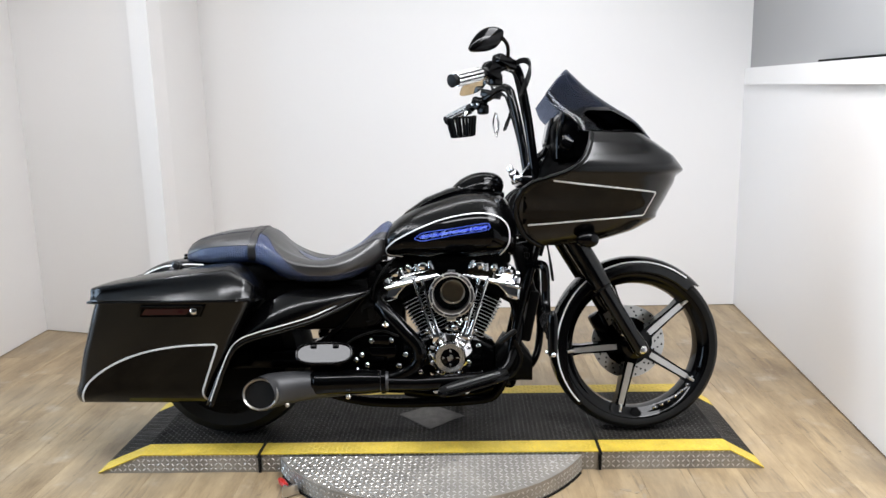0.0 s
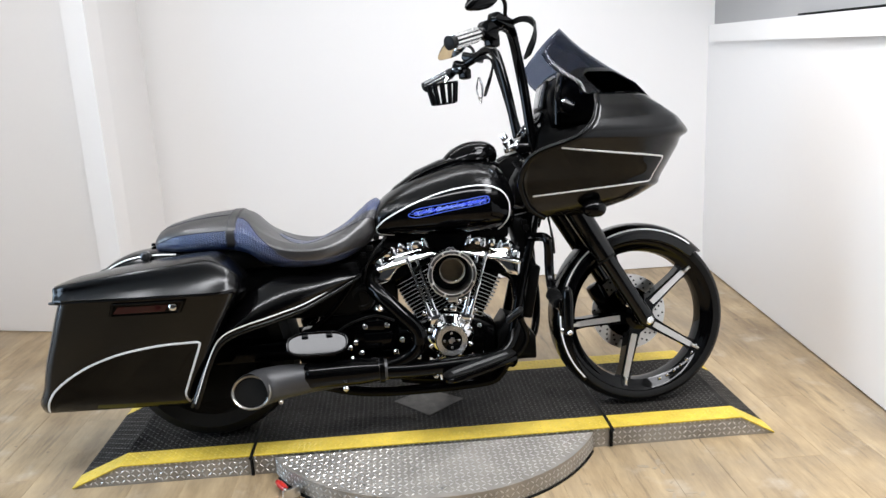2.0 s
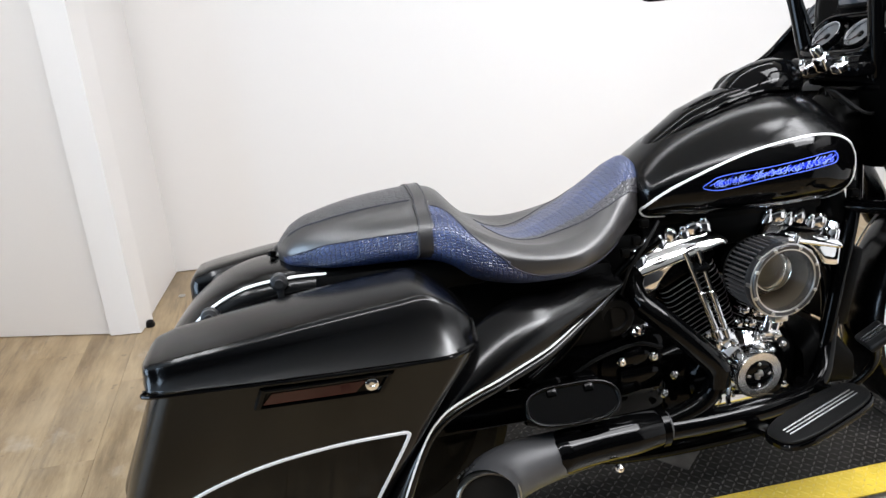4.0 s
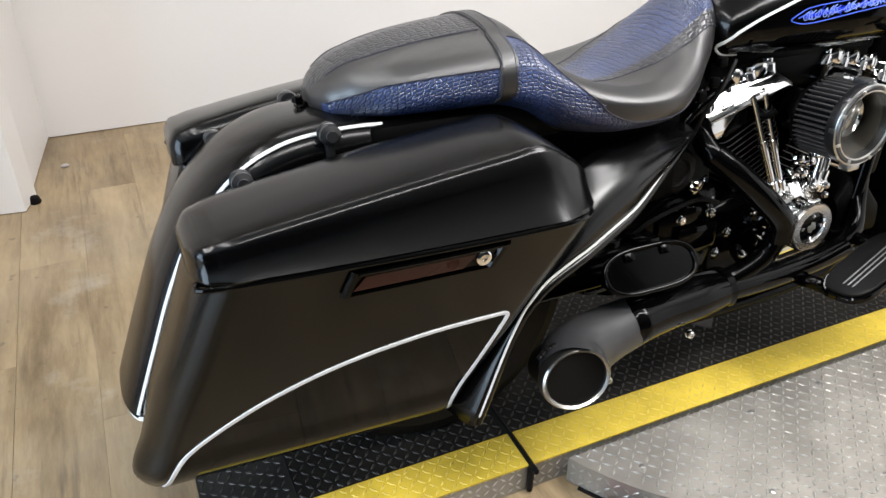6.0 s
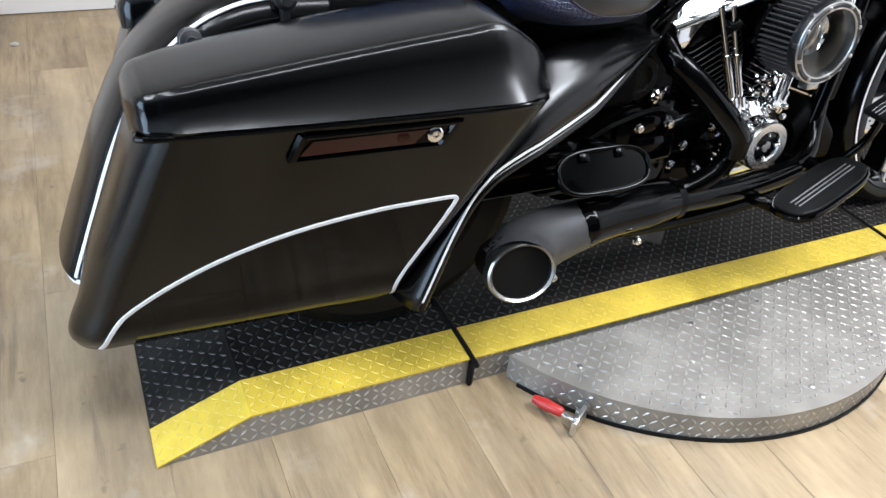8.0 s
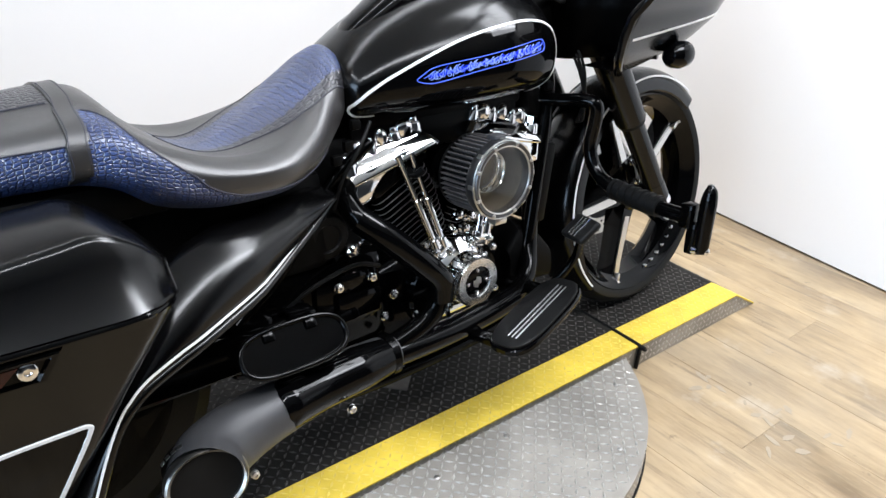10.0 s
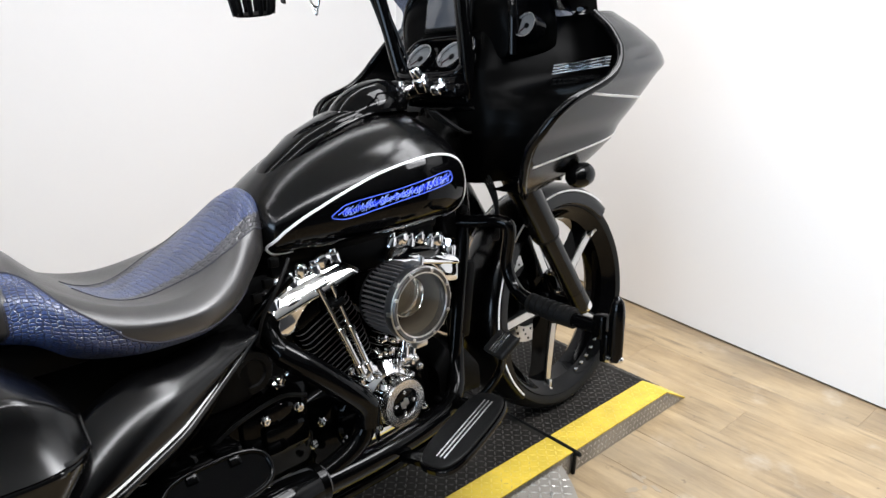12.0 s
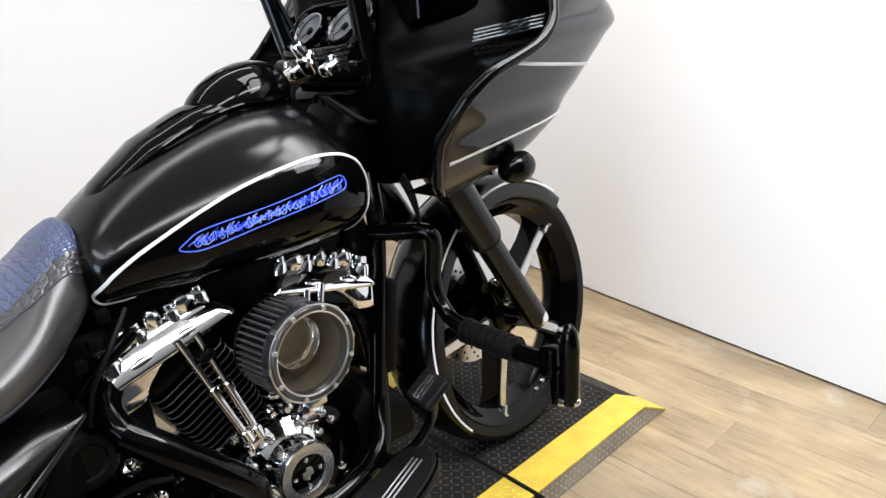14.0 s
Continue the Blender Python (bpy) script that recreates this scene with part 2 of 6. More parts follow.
YELLOW = mat("worn_yellow_paint", (0.60, 0.435, 0.045), 0.5, bump=0.25, bump_scale=140, vary=0.42, vary_scale=14)
YELLOW_STUD = mat("worn_yellow_tread", (0.60, 0.45, 0.09), 0.42, vary=0.4, vary_scale=30)
ALU = mat("dull_tread_plate", (0.30, 0.278, 0.245), 0.42, metal=0.45, bump=0.25, bump_scale=120, vary=0.65, vary_scale=7, rough_vary=0.15)
ALU_STUD = mat("bright_tread", (0.54, 0.52, 0.49), 0.28, metal=0.75, vary=0.35, vary_scale=14)
RED_GRIP = mat("red_grip_rubber", (0.40, 0.020, 0.014), 0.4, vary=0.2, vary_scale=60)
UPPER = mat("shaded_upper_wall", (0.33, 0.325, 0.318), 0.6, vary=0.05, vary_scale=1.5)
SATIN_CHROME = mat("satin_chrome", (0.85, 0.85, 0.85), 0.24, metal=1.0, vary=0.06, vary_scale=60)
CORE = mat("dull_metal_core", (0.17, 0.150, 0.125), 0.38, metal=0.8, vary=0.25, vary_scale=60)
RING = mat("machined_ring", (0.085, 0.085, 0.087), 0.32, metal=0.9, vary=0.15, vary_scale=30)
PATCH_PLATE = mat("speckled_patch_plate", (0.085, 0.078, 0.070), 0.5, metal=0.3, bump=0.5, bump_scale=150, vary=0.85, vary_scale=26)
TIP = mat("heat_dulled_steel", (0.36, 0.345, 0.32), 0.33, metal=1.0, vary=0.25, vary_scale=30)
BORE = mat("bore_depth_shade", (0.0045, 0.004, 0.0035), 0.6, spec=0.12, vary=0.4, vary_scale=40)
PALE_STRIP = mat("dulled_chrome_strip", (0.34, 0.34, 0.34), 0.35, metal=1.0)
SCUFF = mat("floor_scuff", (0.29, 0.235, 0.165), 0.5, vary=0.15, vary_scale=30)


# ---- mesh helpers ----
def finish(name, bm, material, parent=None, label="", smooth=True, sharp=38):
    bmesh.ops.recalc_face_normals(bm, faces=bm.faces)
    me = bpy.data.meshes.new(name)
    bm.to_mesh(me)
    bm.free()
    if smooth:
        me.polygons.foreach_set("use_smooth", [True] * len(me.polygons))
        me.set_sharp_from_angle(angle=radians(sharp))
    me.materials.append(material)
    ob = new(name, me)
    if parent:
        ob.parent = parent
    if label:
        ob["label"] = label
    return ob


def part(name, bm, material, parent, label="", smooth=True, sharp=38):
    return finish(name, bm, material, parent, label, smooth, sharp)


def empty(name, at=(0, 0, 0)):
    ob = new(name)
    ob.location = at
    ob.empty_display_size = 0.1
    return ob


def join(*bms):
    out = bms[0]
    for b in bms[1:]:
        me = bpy.data.meshes.new("tmp")
        b.to_mesh(me)
        b.free()
        out.from_mesh(me)
        bpy.data.meshes.remove(me)
    return out


def moved(bm, m):
    bmesh.ops.transform(bm, matrix=m, verts=bm.verts)
    return bm


def mirrored(bm):
    for v in bm.verts:
        v.co.y = -v.co.y
    bmesh.ops.reverse_faces(bm, faces=bm.faces)
    return bm


def box(c, size, bevel=0.0, rot=(0, 0, 0), seg=2):
    bm = bmesh.new()
    bmesh.ops.create_cube(bm, size=1.0, matrix=Matrix.Diagonal((*size, 1)))
    if bevel:
        bmesh.ops.bevel(bm, geom=list(bm.edges), offset=bevel, segments=seg, affect="EDGES", profile=0.5)
    return moved(bm, pose(*c, *rot))


def prism(outline, y0, y1, bevel=0.0, seg=2):
    """A flat shape in x and z, drawn out from y0 to y1."""
    bm = bmesh.new()
    a = [bm.verts.new((x, y0, z)) for x, z in outline]
    b = [bm.verts.new((x, y1, z)) for x, z in outline]
    n = len(a)
    f0 = bm.faces.new(a)
    f1 = bm.faces.new(b[::-1])
    for i in range(n):
        bm.faces.new((a[i], b[i], b[(i + 1) % n], a[(i + 1) % n]))
    if bevel:
        rim = list({e for f in (f0, f1) for e in f.edges})
        bmesh.ops.bevel(bm, geom=rim, offset=bevel, segments=seg, affect="EDGES", profile=0.5)
    return bm


def loft(rows, cap=True, closed=True):
    bm = bmesh.new()
    vs = [[bm.verts.new(p) for p in row] for row in rows]
    n = len(vs[0])
    for a, b in zip(vs, vs[1:]):
        for i in range(n if closed else n - 1):
            bm.faces.new((a[i], a[(i + 1) % n], b[(i + 1) % n], b[i]))
    if cap and closed:
        bm.faces.new(vs[0][::-1])
        bm.faces.new(vs[-1])
    return bm


def spline(keys, steps):
    """Values on a smooth curve through rows of numbers, the first of each being the parameter; steps even in that parameter."""
    k = np.array(keys, float)
    t = np.linspace(k[0, 0], k[-1, 0], steps)
    m = np.gradient(k, k[:, 0], axis=0)
    out = []
    for x in t:
        i = min(max(np.searchsorted(k[:, 0], x) - 1, 0), len(k) - 2)
        h = k[i + 1, 0] - k[i, 0]
        s = (x - k[i, 0]) / h
        a, b, c, d = 2 * s**3 - 3 * s**2 + 1, s**3 - 2 * s**2 + s, -2 * s**3 + 3 * s**2, s**3 - s**2
        out.append(a * k[i] + b * h * m[i] + c * k[i + 1] + d * h * m[i + 1])
    return np.array(out)


def curve(points, per=8):
    """A smooth line through points (Catmull-Rom)."""
    p = [Vector(q) for q in points]
    p = [2 * p[0] - p[1], *p, 2 * p[-1] - p[-2]]
    out = []
    for i in range(1, len(p) - 2):
        for s in range(per):
            t = s / per
            out.append(0.5 * (2 * p[i] + (p[i + 1] - p[i - 1]) * t + (2 * p[i - 1] - 5 * p[i] + 4 * p[i + 1] - p[i + 2]) * t * t + (3 * p[i] - p[i - 1] - 3 * p[i + 1] + p[i + 2]) * t**3))
    return [*out, p[-2]]


def tube(points, radius, sides=14, per=8, closed=False, flat=1.0, smooth=True):
    """A round bar along a line; radius: one number, or one for each point."""
    line = curve(points, per) if smooth else [Vector(q) for q in points]
    n = len(line)
    rad = [radius] * n if isinstance(radius, (int, float)) else np.interp(np.linspace(0, 1, n), np.linspace(0, 1, len(radius)), radius).tolist()
    rows, side = [], None
    for i, p in enumerate(line):
        d = (line[min(i + 1, n - 1)] - line[max(i - 1, 0)]).normalized()
        if side is None:
            side = d.cross(Vector((0, 0, 1)))
            side = side if side.length > 0.1 else d.cross(Vector((0, 1, 0)))
        side = (side - d * side.dot(d)).normalized()
        up = side.cross(d)
        rows.append([p + rad[i] * (math.cos(a) * side + flat * math.sin(a) * up) for a in (2 * math.pi * k / sides for k in range(sides))])
    return loft(rows)


def lathe(profile, at=(0, 0, 0), rot=(0, 0, 0), steps=40, cap=True):
    """Rows of radius and height, turned round the y axis (height along -y), then turned and set at a place."""
    rows = [[(r * math.cos(a), -h, r * math.sin(a)) for a in (2 * math.pi * k / steps for k in range(steps))] for r, h in profile]
    return moved(loft(rows, cap), pose(*at, *rot))


def ball(c, r, rot=(0, 0, 0), sub=2):
    bm = bmesh.new()
    bmesh.ops.create_icosphere(bm, subdivisions=sub, radius=1.0)
    r = (r, r, r) if isinstance(r, (int, float)) else r
    return moved(bm, pose(*c, *rot) @ Matrix.Diagonal((*r, 1)))


def bolt(c, r=0.008, h=0.008, rot=(0, 0, 0)):
    return lathe([(r * 1.15, 0), (r * 1.15, h * 0.3), (r, h * 0.35), (r, h * 0.85), (r * 0.75, h), (r * 0.45, h), (r * 0.4, h * 0.6)], c, rot, 12)


def sup(x, zc, hw, up, down, n=2.4, count=48, yc=0.0, n_down=None):
    """A rounded cross-section at x: starts at the top, goes round by -y."""
    pts = []
    for k in range(count):
        a = math.pi / 2 + 2 * math.pi * k / count
        c, s = math.cos(a), math.sin(a)
        e = 2 / (n if s >= 0 else (n_down or n))
        pts.append((x, yc + hw * math.copysign(abs(c) ** e, c), zc + (up if s >= 0 else down) * math.copysign(abs(s) ** e, s)))
    return pts


def linspace(a, b, n):
    return np.linspace(a, b, n).tolist()


# ---- the room ----
def wall(name, a, b, z0, z1, thick, label):
    """An upright wall from a to b in plan, its thickness to the left of the way from a to b."""
    (x0, y0), (x1, y1) = a, b
    d = Vector((x1 - x0, y1 - y0, 0))
    s = Vector((-d.y, d.x, 0)).normalized() * thick
    bm = bmesh.new()
    foot = [Vector((x0, y0, 0)), Vector((x1, y1, 0)), Vector((x1, y1, 0)) + s, Vector((x0, y0, 0)) + s]
    rows = [[p + Vector((0, 0, z)) for p in foot] for z in (z0, z1)]
    bm.free()
    return tagged(finish(name, loft(rows), WALL, smooth=False), label, "wall", kind="structure")


TOP = 2.75
wall("wall_back", (2.02, 1.970), (-1.70, 1.970), 0.004, TOP, -0.12, "bright white painted back wall")
wall("wall_right", (1.44, -2.6), (1.845, 1.970), 0.008, 1.535, -0.12, "bright white painted side wall")
# upper wall: a darker grey takes the place of light falling off here
wall("wall_right_upper", (1.475, -2.6), (1.880, 1.970), 1.40, TOP, -0.12, "wall set back above the ledge, its grey darkened for weak light").data.materials[0] = UPPER
for v in bpy.data.objects["wall_right"].data.vertices:
    if v.co.z > 1:
        v.co.z -= 0.021 * (1.77 - v.co.y)
wall("wall_return", (-1.595, 2.09), (-1.683, 1.338), 0.004, TOP, -0.12, "white return of a stepped wall")
wall("wall_step", (-1.683, 1.338), (-2.61, 1.59), 0.004, TOP, -0.12, "white wall stepped into the room")
wall("wall_left", (-2.61, 1.71), (-2.58, 0.3), 0.004, TOP, -0.12, "white side wall beside the open bay")
# unseen walls, added to close the room; dark, so reflections stay dark
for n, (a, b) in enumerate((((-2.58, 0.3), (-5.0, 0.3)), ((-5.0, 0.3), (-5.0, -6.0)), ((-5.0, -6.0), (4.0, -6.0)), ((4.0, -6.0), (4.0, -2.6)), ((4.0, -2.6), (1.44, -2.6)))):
    w = wall("wall_workshop", a, b, 0.0, TOP, -0.12, "unseen dark grey wall added to close the room")
    w.data.materials[0] = UNSEEN_DARK
tagged(finish("ceiling", box((-0.5, -2.0, TOP + 0.05), (9.4, 8.4, 0.1)), CEIL, smooth=False), "grey painted ceiling", "ceiling", kind="structure")
# ledge along the side wall; a black strip above it stands for the slot's shade
ledge = tagged(finish("trim", join(prism([(0, 1.435), (-0.05, 1.435), (-0.05, 1.535), (0, 1.535)], -2.2, 1.90, 0.003)), TRIM, smooth=False), "white ledge along the side wall", "ledge", kind="structure")
ledge.matrix_world = pose(1.668, 0, -0.037, 1.2, 0, -5.0) @ pose(0.028, 0, 0)
slot = part("slot", prism([(0.022, 1.537), (-0.020, 1.537), (-0.020, 1.547), (0.022, 1.547)], -2.2, 0.75), GAP_SHADE, ledge, "black strip for the shade in the slot above the ledge", smooth=False)

floor = tagged(finish("floor", box((-0.5, -2.0, -0.052), (9.4, 8.4, 0.1)), SUBFLOOR, smooth=False), "pale oak plank floor with worn grain", "floor", kind="structure")
plank_mesh = None
PW, PL = 0.184, 1.22
for i in range(-27, 11):
    off = (i * 0.47) % PL
    for j in range(-3, 3):
        y = j * PL + off - 0.3
        if y - PL / 2 > 1.95 or y + PL / 2 < -2.5:
            continue
        if plank_mesh is None:
            ob = part("plank", box((0, 0, 0), (PW - 0.0003, PL - 0.0003, 0.006), 0.0008, seg=1), PLANK, floor, smooth=False)
            plank_mesh = ob.data
        else:
            ob = new("plank", plank_mesh)
            ob.parent = floor
        ob.matrix_world = pose(i * PW + 0.05, y, -0.0032 + 0.0004 * ((i * 7 + j * 3) % 3 - 1))
# unseen floor, added dark so that the black paint mirrors less brightness
tagged(finish("floor", box((-0.5, -4.25, 0.001), (9.4, 3.5, 0.006)), UNSEEN_DARK, smooth=False), "unseen dark grey floor added further off", "floor", kind="structure")


# ---- lift platform ----
def studs(spots, height=0.0014, size=(0.0098, 0.0030)):
    """Raised tread marks: rows of a place, the way along it and the normal."""
    verts, faces = [], []
    for p, d, n in spots:
        s = n.cross(d).normalized()
        b = len(verts)
        a, w = size
        for k, lift in ((1.0, 0.0), (0.55, height)):
            verts += [p + d * a * k + n * lift, p + s * w * k + n * lift, p - d * a * k + n * lift, p - s * w * k + n * lift]
        faces += [(b + 4, b + 5, b + 6, b + 7)] + [(b + i, b + (i + 1) % 4, b + 4 + (i + 1) % 4, b + 4 + i) for i in range(4)]
    bm = bmesh.new()
    vs = [bm.verts.new(v) for v in verts]
    for f in faces:
        bm.faces.new([vs[i] for i in f])
    return bm


def tread(u0, u1, v0, v1, place, keep=lambda u, v: True, pitch=0.0185):
    """Tread marks over a patch: place(u, v) gives the point, and u, v are metres along it."""
    out = []
    for i in range(int((u1 - u0) / pitch) + 1):
        for j in range(int((v1 - v0) / pitch) + 1):
            u, v = u0 + (i + 0.5) * pitch, v0 + (j + 0.5) * pitch
            if u > u1 - 0.006 or v > v1 - 0.006 or not keep(u, v):
                continue
            p, du, dv = place(u, v), place(u + 0.001, v), place(u, v + 0.001)
            a, b = (du - p).normalized(), (dv - p).normalized()
            d = (a + b if (i + j) % 2 else a - b).normalized()
            out.append((p, d, a.cross(b).normalized()))
    return out


H, YN, YF = 0.075, -0.355, 0.325
XL0, XL1, XR1, XR0 = -1.352, -1.18, 1.035, 1.162
YEL = 0.093
lift = tagged(empty("motorcycle_lift"), "low tread plate motorcycle lift platform with yellow edges", "lift platform")


def deck_z(x):
    return np.interp(x, [XL0, XL1, XR1, XR0], [0.004, H, H, 0.004])


def on_deck(x, y):
    return Vector((x, y, float(deck_z(x))))


def deck_panel(x0, x1):
    xs = [x0] + [x for x in (XL1, XR1) if x0 < x < x1] + [x1]
    outline = [(x, deck_z(x)) for x in xs] + [(x1, 0.0), (x0, 0.0)]
    body = part("deck_panel", prism(outline, YN + 0.004, YF - 0.004), ALU, lift, "dull tread plate body", smooth=False)
    for y0, y1, m, ms, nm in ((YN, YN + YEL, YELLOW, YELLOW_STUD, "yellow_edge"), (YN + YEL, YF - YEL, DECK, DECK_STUD, "black_tread"), (YF - YEL, YF, YELLOW, YELLOW_STUD, "yellow_edge")):
        top = [(x, deck_z(x) + 0.0015) for x in xs] + [(x, deck_z(x) - 0.003) for x in xs[::-1]]
        strip = part(nm, prism(top, y0, y1), m, body, "", smooth=False)
        spots = []
        for a, b in zip(xs, xs[1:]):
            spots += tread(a, b, y0, y1, on_deck)
        spots = [(p + Vector((0, 0, 0.0015)), d, n) for p, d, n in spots]
        st = tagged(part("tread", studs(spots), ms, body, "", smooth=False), kind="stuff")
    side = [(p, d, n) for p, d, n in tread(x0, x1, 0.004, H, lambda u, v: Vector((u, YN + 0.004, v)), lambda u, v: v < deck_z(u) - 0.006, 0.0185)]
    tagged(part("tread", studs(side, 0.0013, (0.0095, 0.0030)), ALU_STUD, body, "bright tread marks", smooth=False), kind="stuff")
    return body


GL, GR = -0.728, 0.553
deck_panel(XL0, GL - 0.005)
deck_panel(GL + 0.005, GR - 0.005)
deck_panel(GR + 0.005, XR0)
for g in (GL, GR):
    part("seam_strip", tube([(g - 0.012, YF, H - 0.004), (g, -0.1, H - 0.001), (g, YN - 0.002, H + 0.001), (g, YN - 0.004, H - 0.01), (g, YN - 0.003, 0.004)], 0.006, 8, 5), RUBBER, lift, "black rubber seam strip")
# lighter speckled diamond patch on the deck
part("worn_patch", prism([(-0.225, -0.0), (-0.09, -0.15), (0.05, -0.02), (-0.09, 0.10)], 0.0, 0.003), PATCH_PLATE, lift, "lighter speckled diamond patch", smooth=False).matrix_world = pose(0, 0, H + 0.0045, -90)

# round turntable plate that juts out under the platform
CX, CY, CR = -0.08, -0.075, 0.635
arc = [(CX + CR * math.cos(a), CY + CR * math.sin(a)) for a in np.linspace(radians(-152.8), radians(-27.2), 64)]
disc = tagged(empty("turntable"), "round bare tread plate turntable jutting out under the lift platform", "turntable")
bm = loft([[(x, y, z) for x, y in arc] for z in (0.004, 0.066, 0.068)])
plate = part("plate", bm, ALU, disc, "dull bare tread plate", smooth=False)
spots = tread(CX - CR, CX + CR, CY - CR, YN, lambda u, v: Vector((u, v, 0.068)), lambda u, v: math.hypot(u - CX, v - CY) < CR - 0.012, 0.0205)
tagged(part("tread", studs(spots, 0.0015, (0.0108, 0.0033)), ALU_STUD, plate, "bright tread marks", smooth=False), kind="stuff")
rim = tread(0.0, CR * radians(125), 0.004, 0.062, lambda u, v: Vector((CX + CR * math.cos(radians(-152.5) + u / CR), CY + CR * math.sin(radians(-152.5) + u / CR), v)), pitch=0.0190)
tagged(part("tread", studs(rim, 0.0013, (0.0095, 0.0030)), ALU_STUD, plate, "", smooth=False), kind="stuff")
part("base_gasket", loft([[(CX + (CR + d) * math.cos(a), CY + (CR + d) * math.sin(a), z) for d, z in ((0.0, 0.0), (0.006, 0.0), (0.006, 0.006), (0.0, 0.006))] for a in np.linspace(radians(-150), radians(-29), 40)]), RUBBER, disc, "black base gasket", smooth=False)
for a, r in ((-140, 0.575), (-115, 0.58), (-90, 0.585), (-62, 0.58), (-38, 0.57), (-75, 0.34), (-110, 0.36)):
    part("bolt", lathe([(0.006, 0), (0.006, 0.002), (0.004, 0.0026)], (CX + r * math.cos(radians(a)), CY + r * math.sin(radians(a)), 0.068), (-90, 0, 0), 10), STEEL, disc)


# ---- the motorcycle: x ahead, y to its left, z up from the deck; it leans on its stand ----
from mathutils.bvhtree import BVHTree

bike = tagged(empty("motorcycle", (0, -0.136, H)), "black touring motorcycle with blue croc seat leaning on its stand", "motorcycle")
bike.rotation_euler = (radians(-8.0), 0, 0)


def projector(bm):
    bm.normal_update()
    tree = BVHTree.FromBMesh(bm)

    def hit(x, z, lift=0.0015, side=-1):
        p, n, _, _ = tree.ray_cast(Vector((x, side * 1.0, z)), Vector((0, -side, 0)))
        if p is None:
            p, n, _, _ = tree.find_nearest(Vector((x, side * 0.3, z)))
        n = n if n.y * side > 0 else -n
        return p + n * lift, n

    return hit


def ribbon(points, normals, width, thick=0.0012):
    """A thin raised line on a surface."""
    rows, n = [], len(points)
    for i, p in enumerate(points):
        d = (points[min(i + 1, n - 1)] - points[max(i - 1, 0)]).normalized()
        s = d.cross(normals[i]).normalized() * width / 2
        up = normals[i] * thick
        rows.append([p - s - up, p - s * 0.8 + up * 0.6, p + s * 0.8 + up * 0.6, p + s - up])
    return loft(rows)


def pinstripe(hit, path, width=0.006, per=7, side=-1, lift=0.0012, smooth=True):
    line = curve([(x, 0, z) for x, z in path], per) if smooth else [Vector((x, 0, z)) for x, z in path]
    got = [hit(p.x, p.z, lift, side) for p in line]
    return ribbon([g[0] for g in got], [g[1] for g in got], width)


def polyline(path, step=0.012):
    """The same line with more points on its straight pieces."""
    out = []
    for (x0, z0), (x1, z1) in zip(path, path[1:]):
        n = max(1, int(math.hypot(x1 - x0, z1 - z0) / step))
        out += [(x0 + (x1 - x0) * i / n, z0 + (z1 - z0) * i / n) for i in range(n)]
    return [*out, path[-1]]


def inside(path, x, z):
    hit = False
    for (x0, z0), (x1, z1) in zip(path, path[1:] + path[:1]):
        if (z0 > z) != (z1 > z) and x < (x1 - x0) * (z - z0) / (z1 - z0) + x0:
            hit = not hit
    return hit


def patch(hit, outline, step=0.006, side=-1, lift=0.0006):
    """A thin lacquer panel on a surface, inside an outline in x and z."""
    xs, zs = [p[0] for p in outline], [p[1] for p in outline]
    nx, nz = int((max(xs) - min(xs)) / step) + 2, int((max(zs) - min(zs)) / step) + 2
    bm, grid = bmesh.new(), {}

    def vert(i, j):
        if (i, j) not in grid:
            grid[i, j] = bm.verts.new(hit(min(xs) + i * step, min(zs) + j * step, lift, side)[0])
        return grid[i, j]

    for i in range(nx):
        for j in range(nz):
            if inside(outline, min(xs) + (i + 0.5) * step, min(zs) + (j + 0.5) * step):
                bm.faces.new((vert(i, j), vert(i + 1, j), vert(i + 1, j + 1), vert(i, j + 1)))
    return bm


# the front end turns about the steering head
AX = Vector((-0.485, 0, 0.875)).normalized()
STEER = Matrix.Translation((0.40, 0, 0.80)) @ Matrix.Rotation(radians(2.8), 4, AX) @ Matrix.Translation((-0.40, 0, -0.80))


def steered(bm):
    return moved(bm, STEER)


# -- front wheel --
WC = Vector((0.724, 0, 0.332))
wheel = part("front_wheel", steered(lathe([(0.030, -0.085), (0.034, -0.05), (0.052, -0.04), (0.052, 0.04), (0.034, 0.05), (0.030, 0.085)], WC, steps=32)), GLOSS, bike, "gloss black five-spoke front wheel")
tyre_prof = [(0.2772, -0.050), (0.2902, -0.060), (0.3087, -0.061), (0.3217, -0.050), (0.3292, -0.030), (0.3325, 0.0), (0.3292, 0.030), (0.3217, 0.050), (0.3087, 0.061), (0.2902, 0.060), (0.2772, 0.050), (0.2664, 0.035), (0.2664, -0.035), (0.2772, -0.050)]
part("tyre", steered(lathe(tyre_prof, WC, steps=96, cap=False)), TYRE, wheel, "black tyre")
rim_prof = [(0.2837, -0.052), (0.2881, -0.056), (0.2837, -0.060), (0.2751, -0.056), (0.2664, -0.044), (0.2469, -0.030), (0.2426, 0.0), (0.2469, 0.030), (0.2664, 0.044), (0.2751, 0.056), (0.2837, 0.060), (0.2881, 0.056), (0.2837, 0.052), (0.2707, 0.040), (0.2599, 0.0), (0.2707, -0.040), (0.2837, -0.052)]
part("rim", steered(lathe(rim_prof, WC, steps=96, cap=False)), GLOSS, wheel, "gloss black rim")
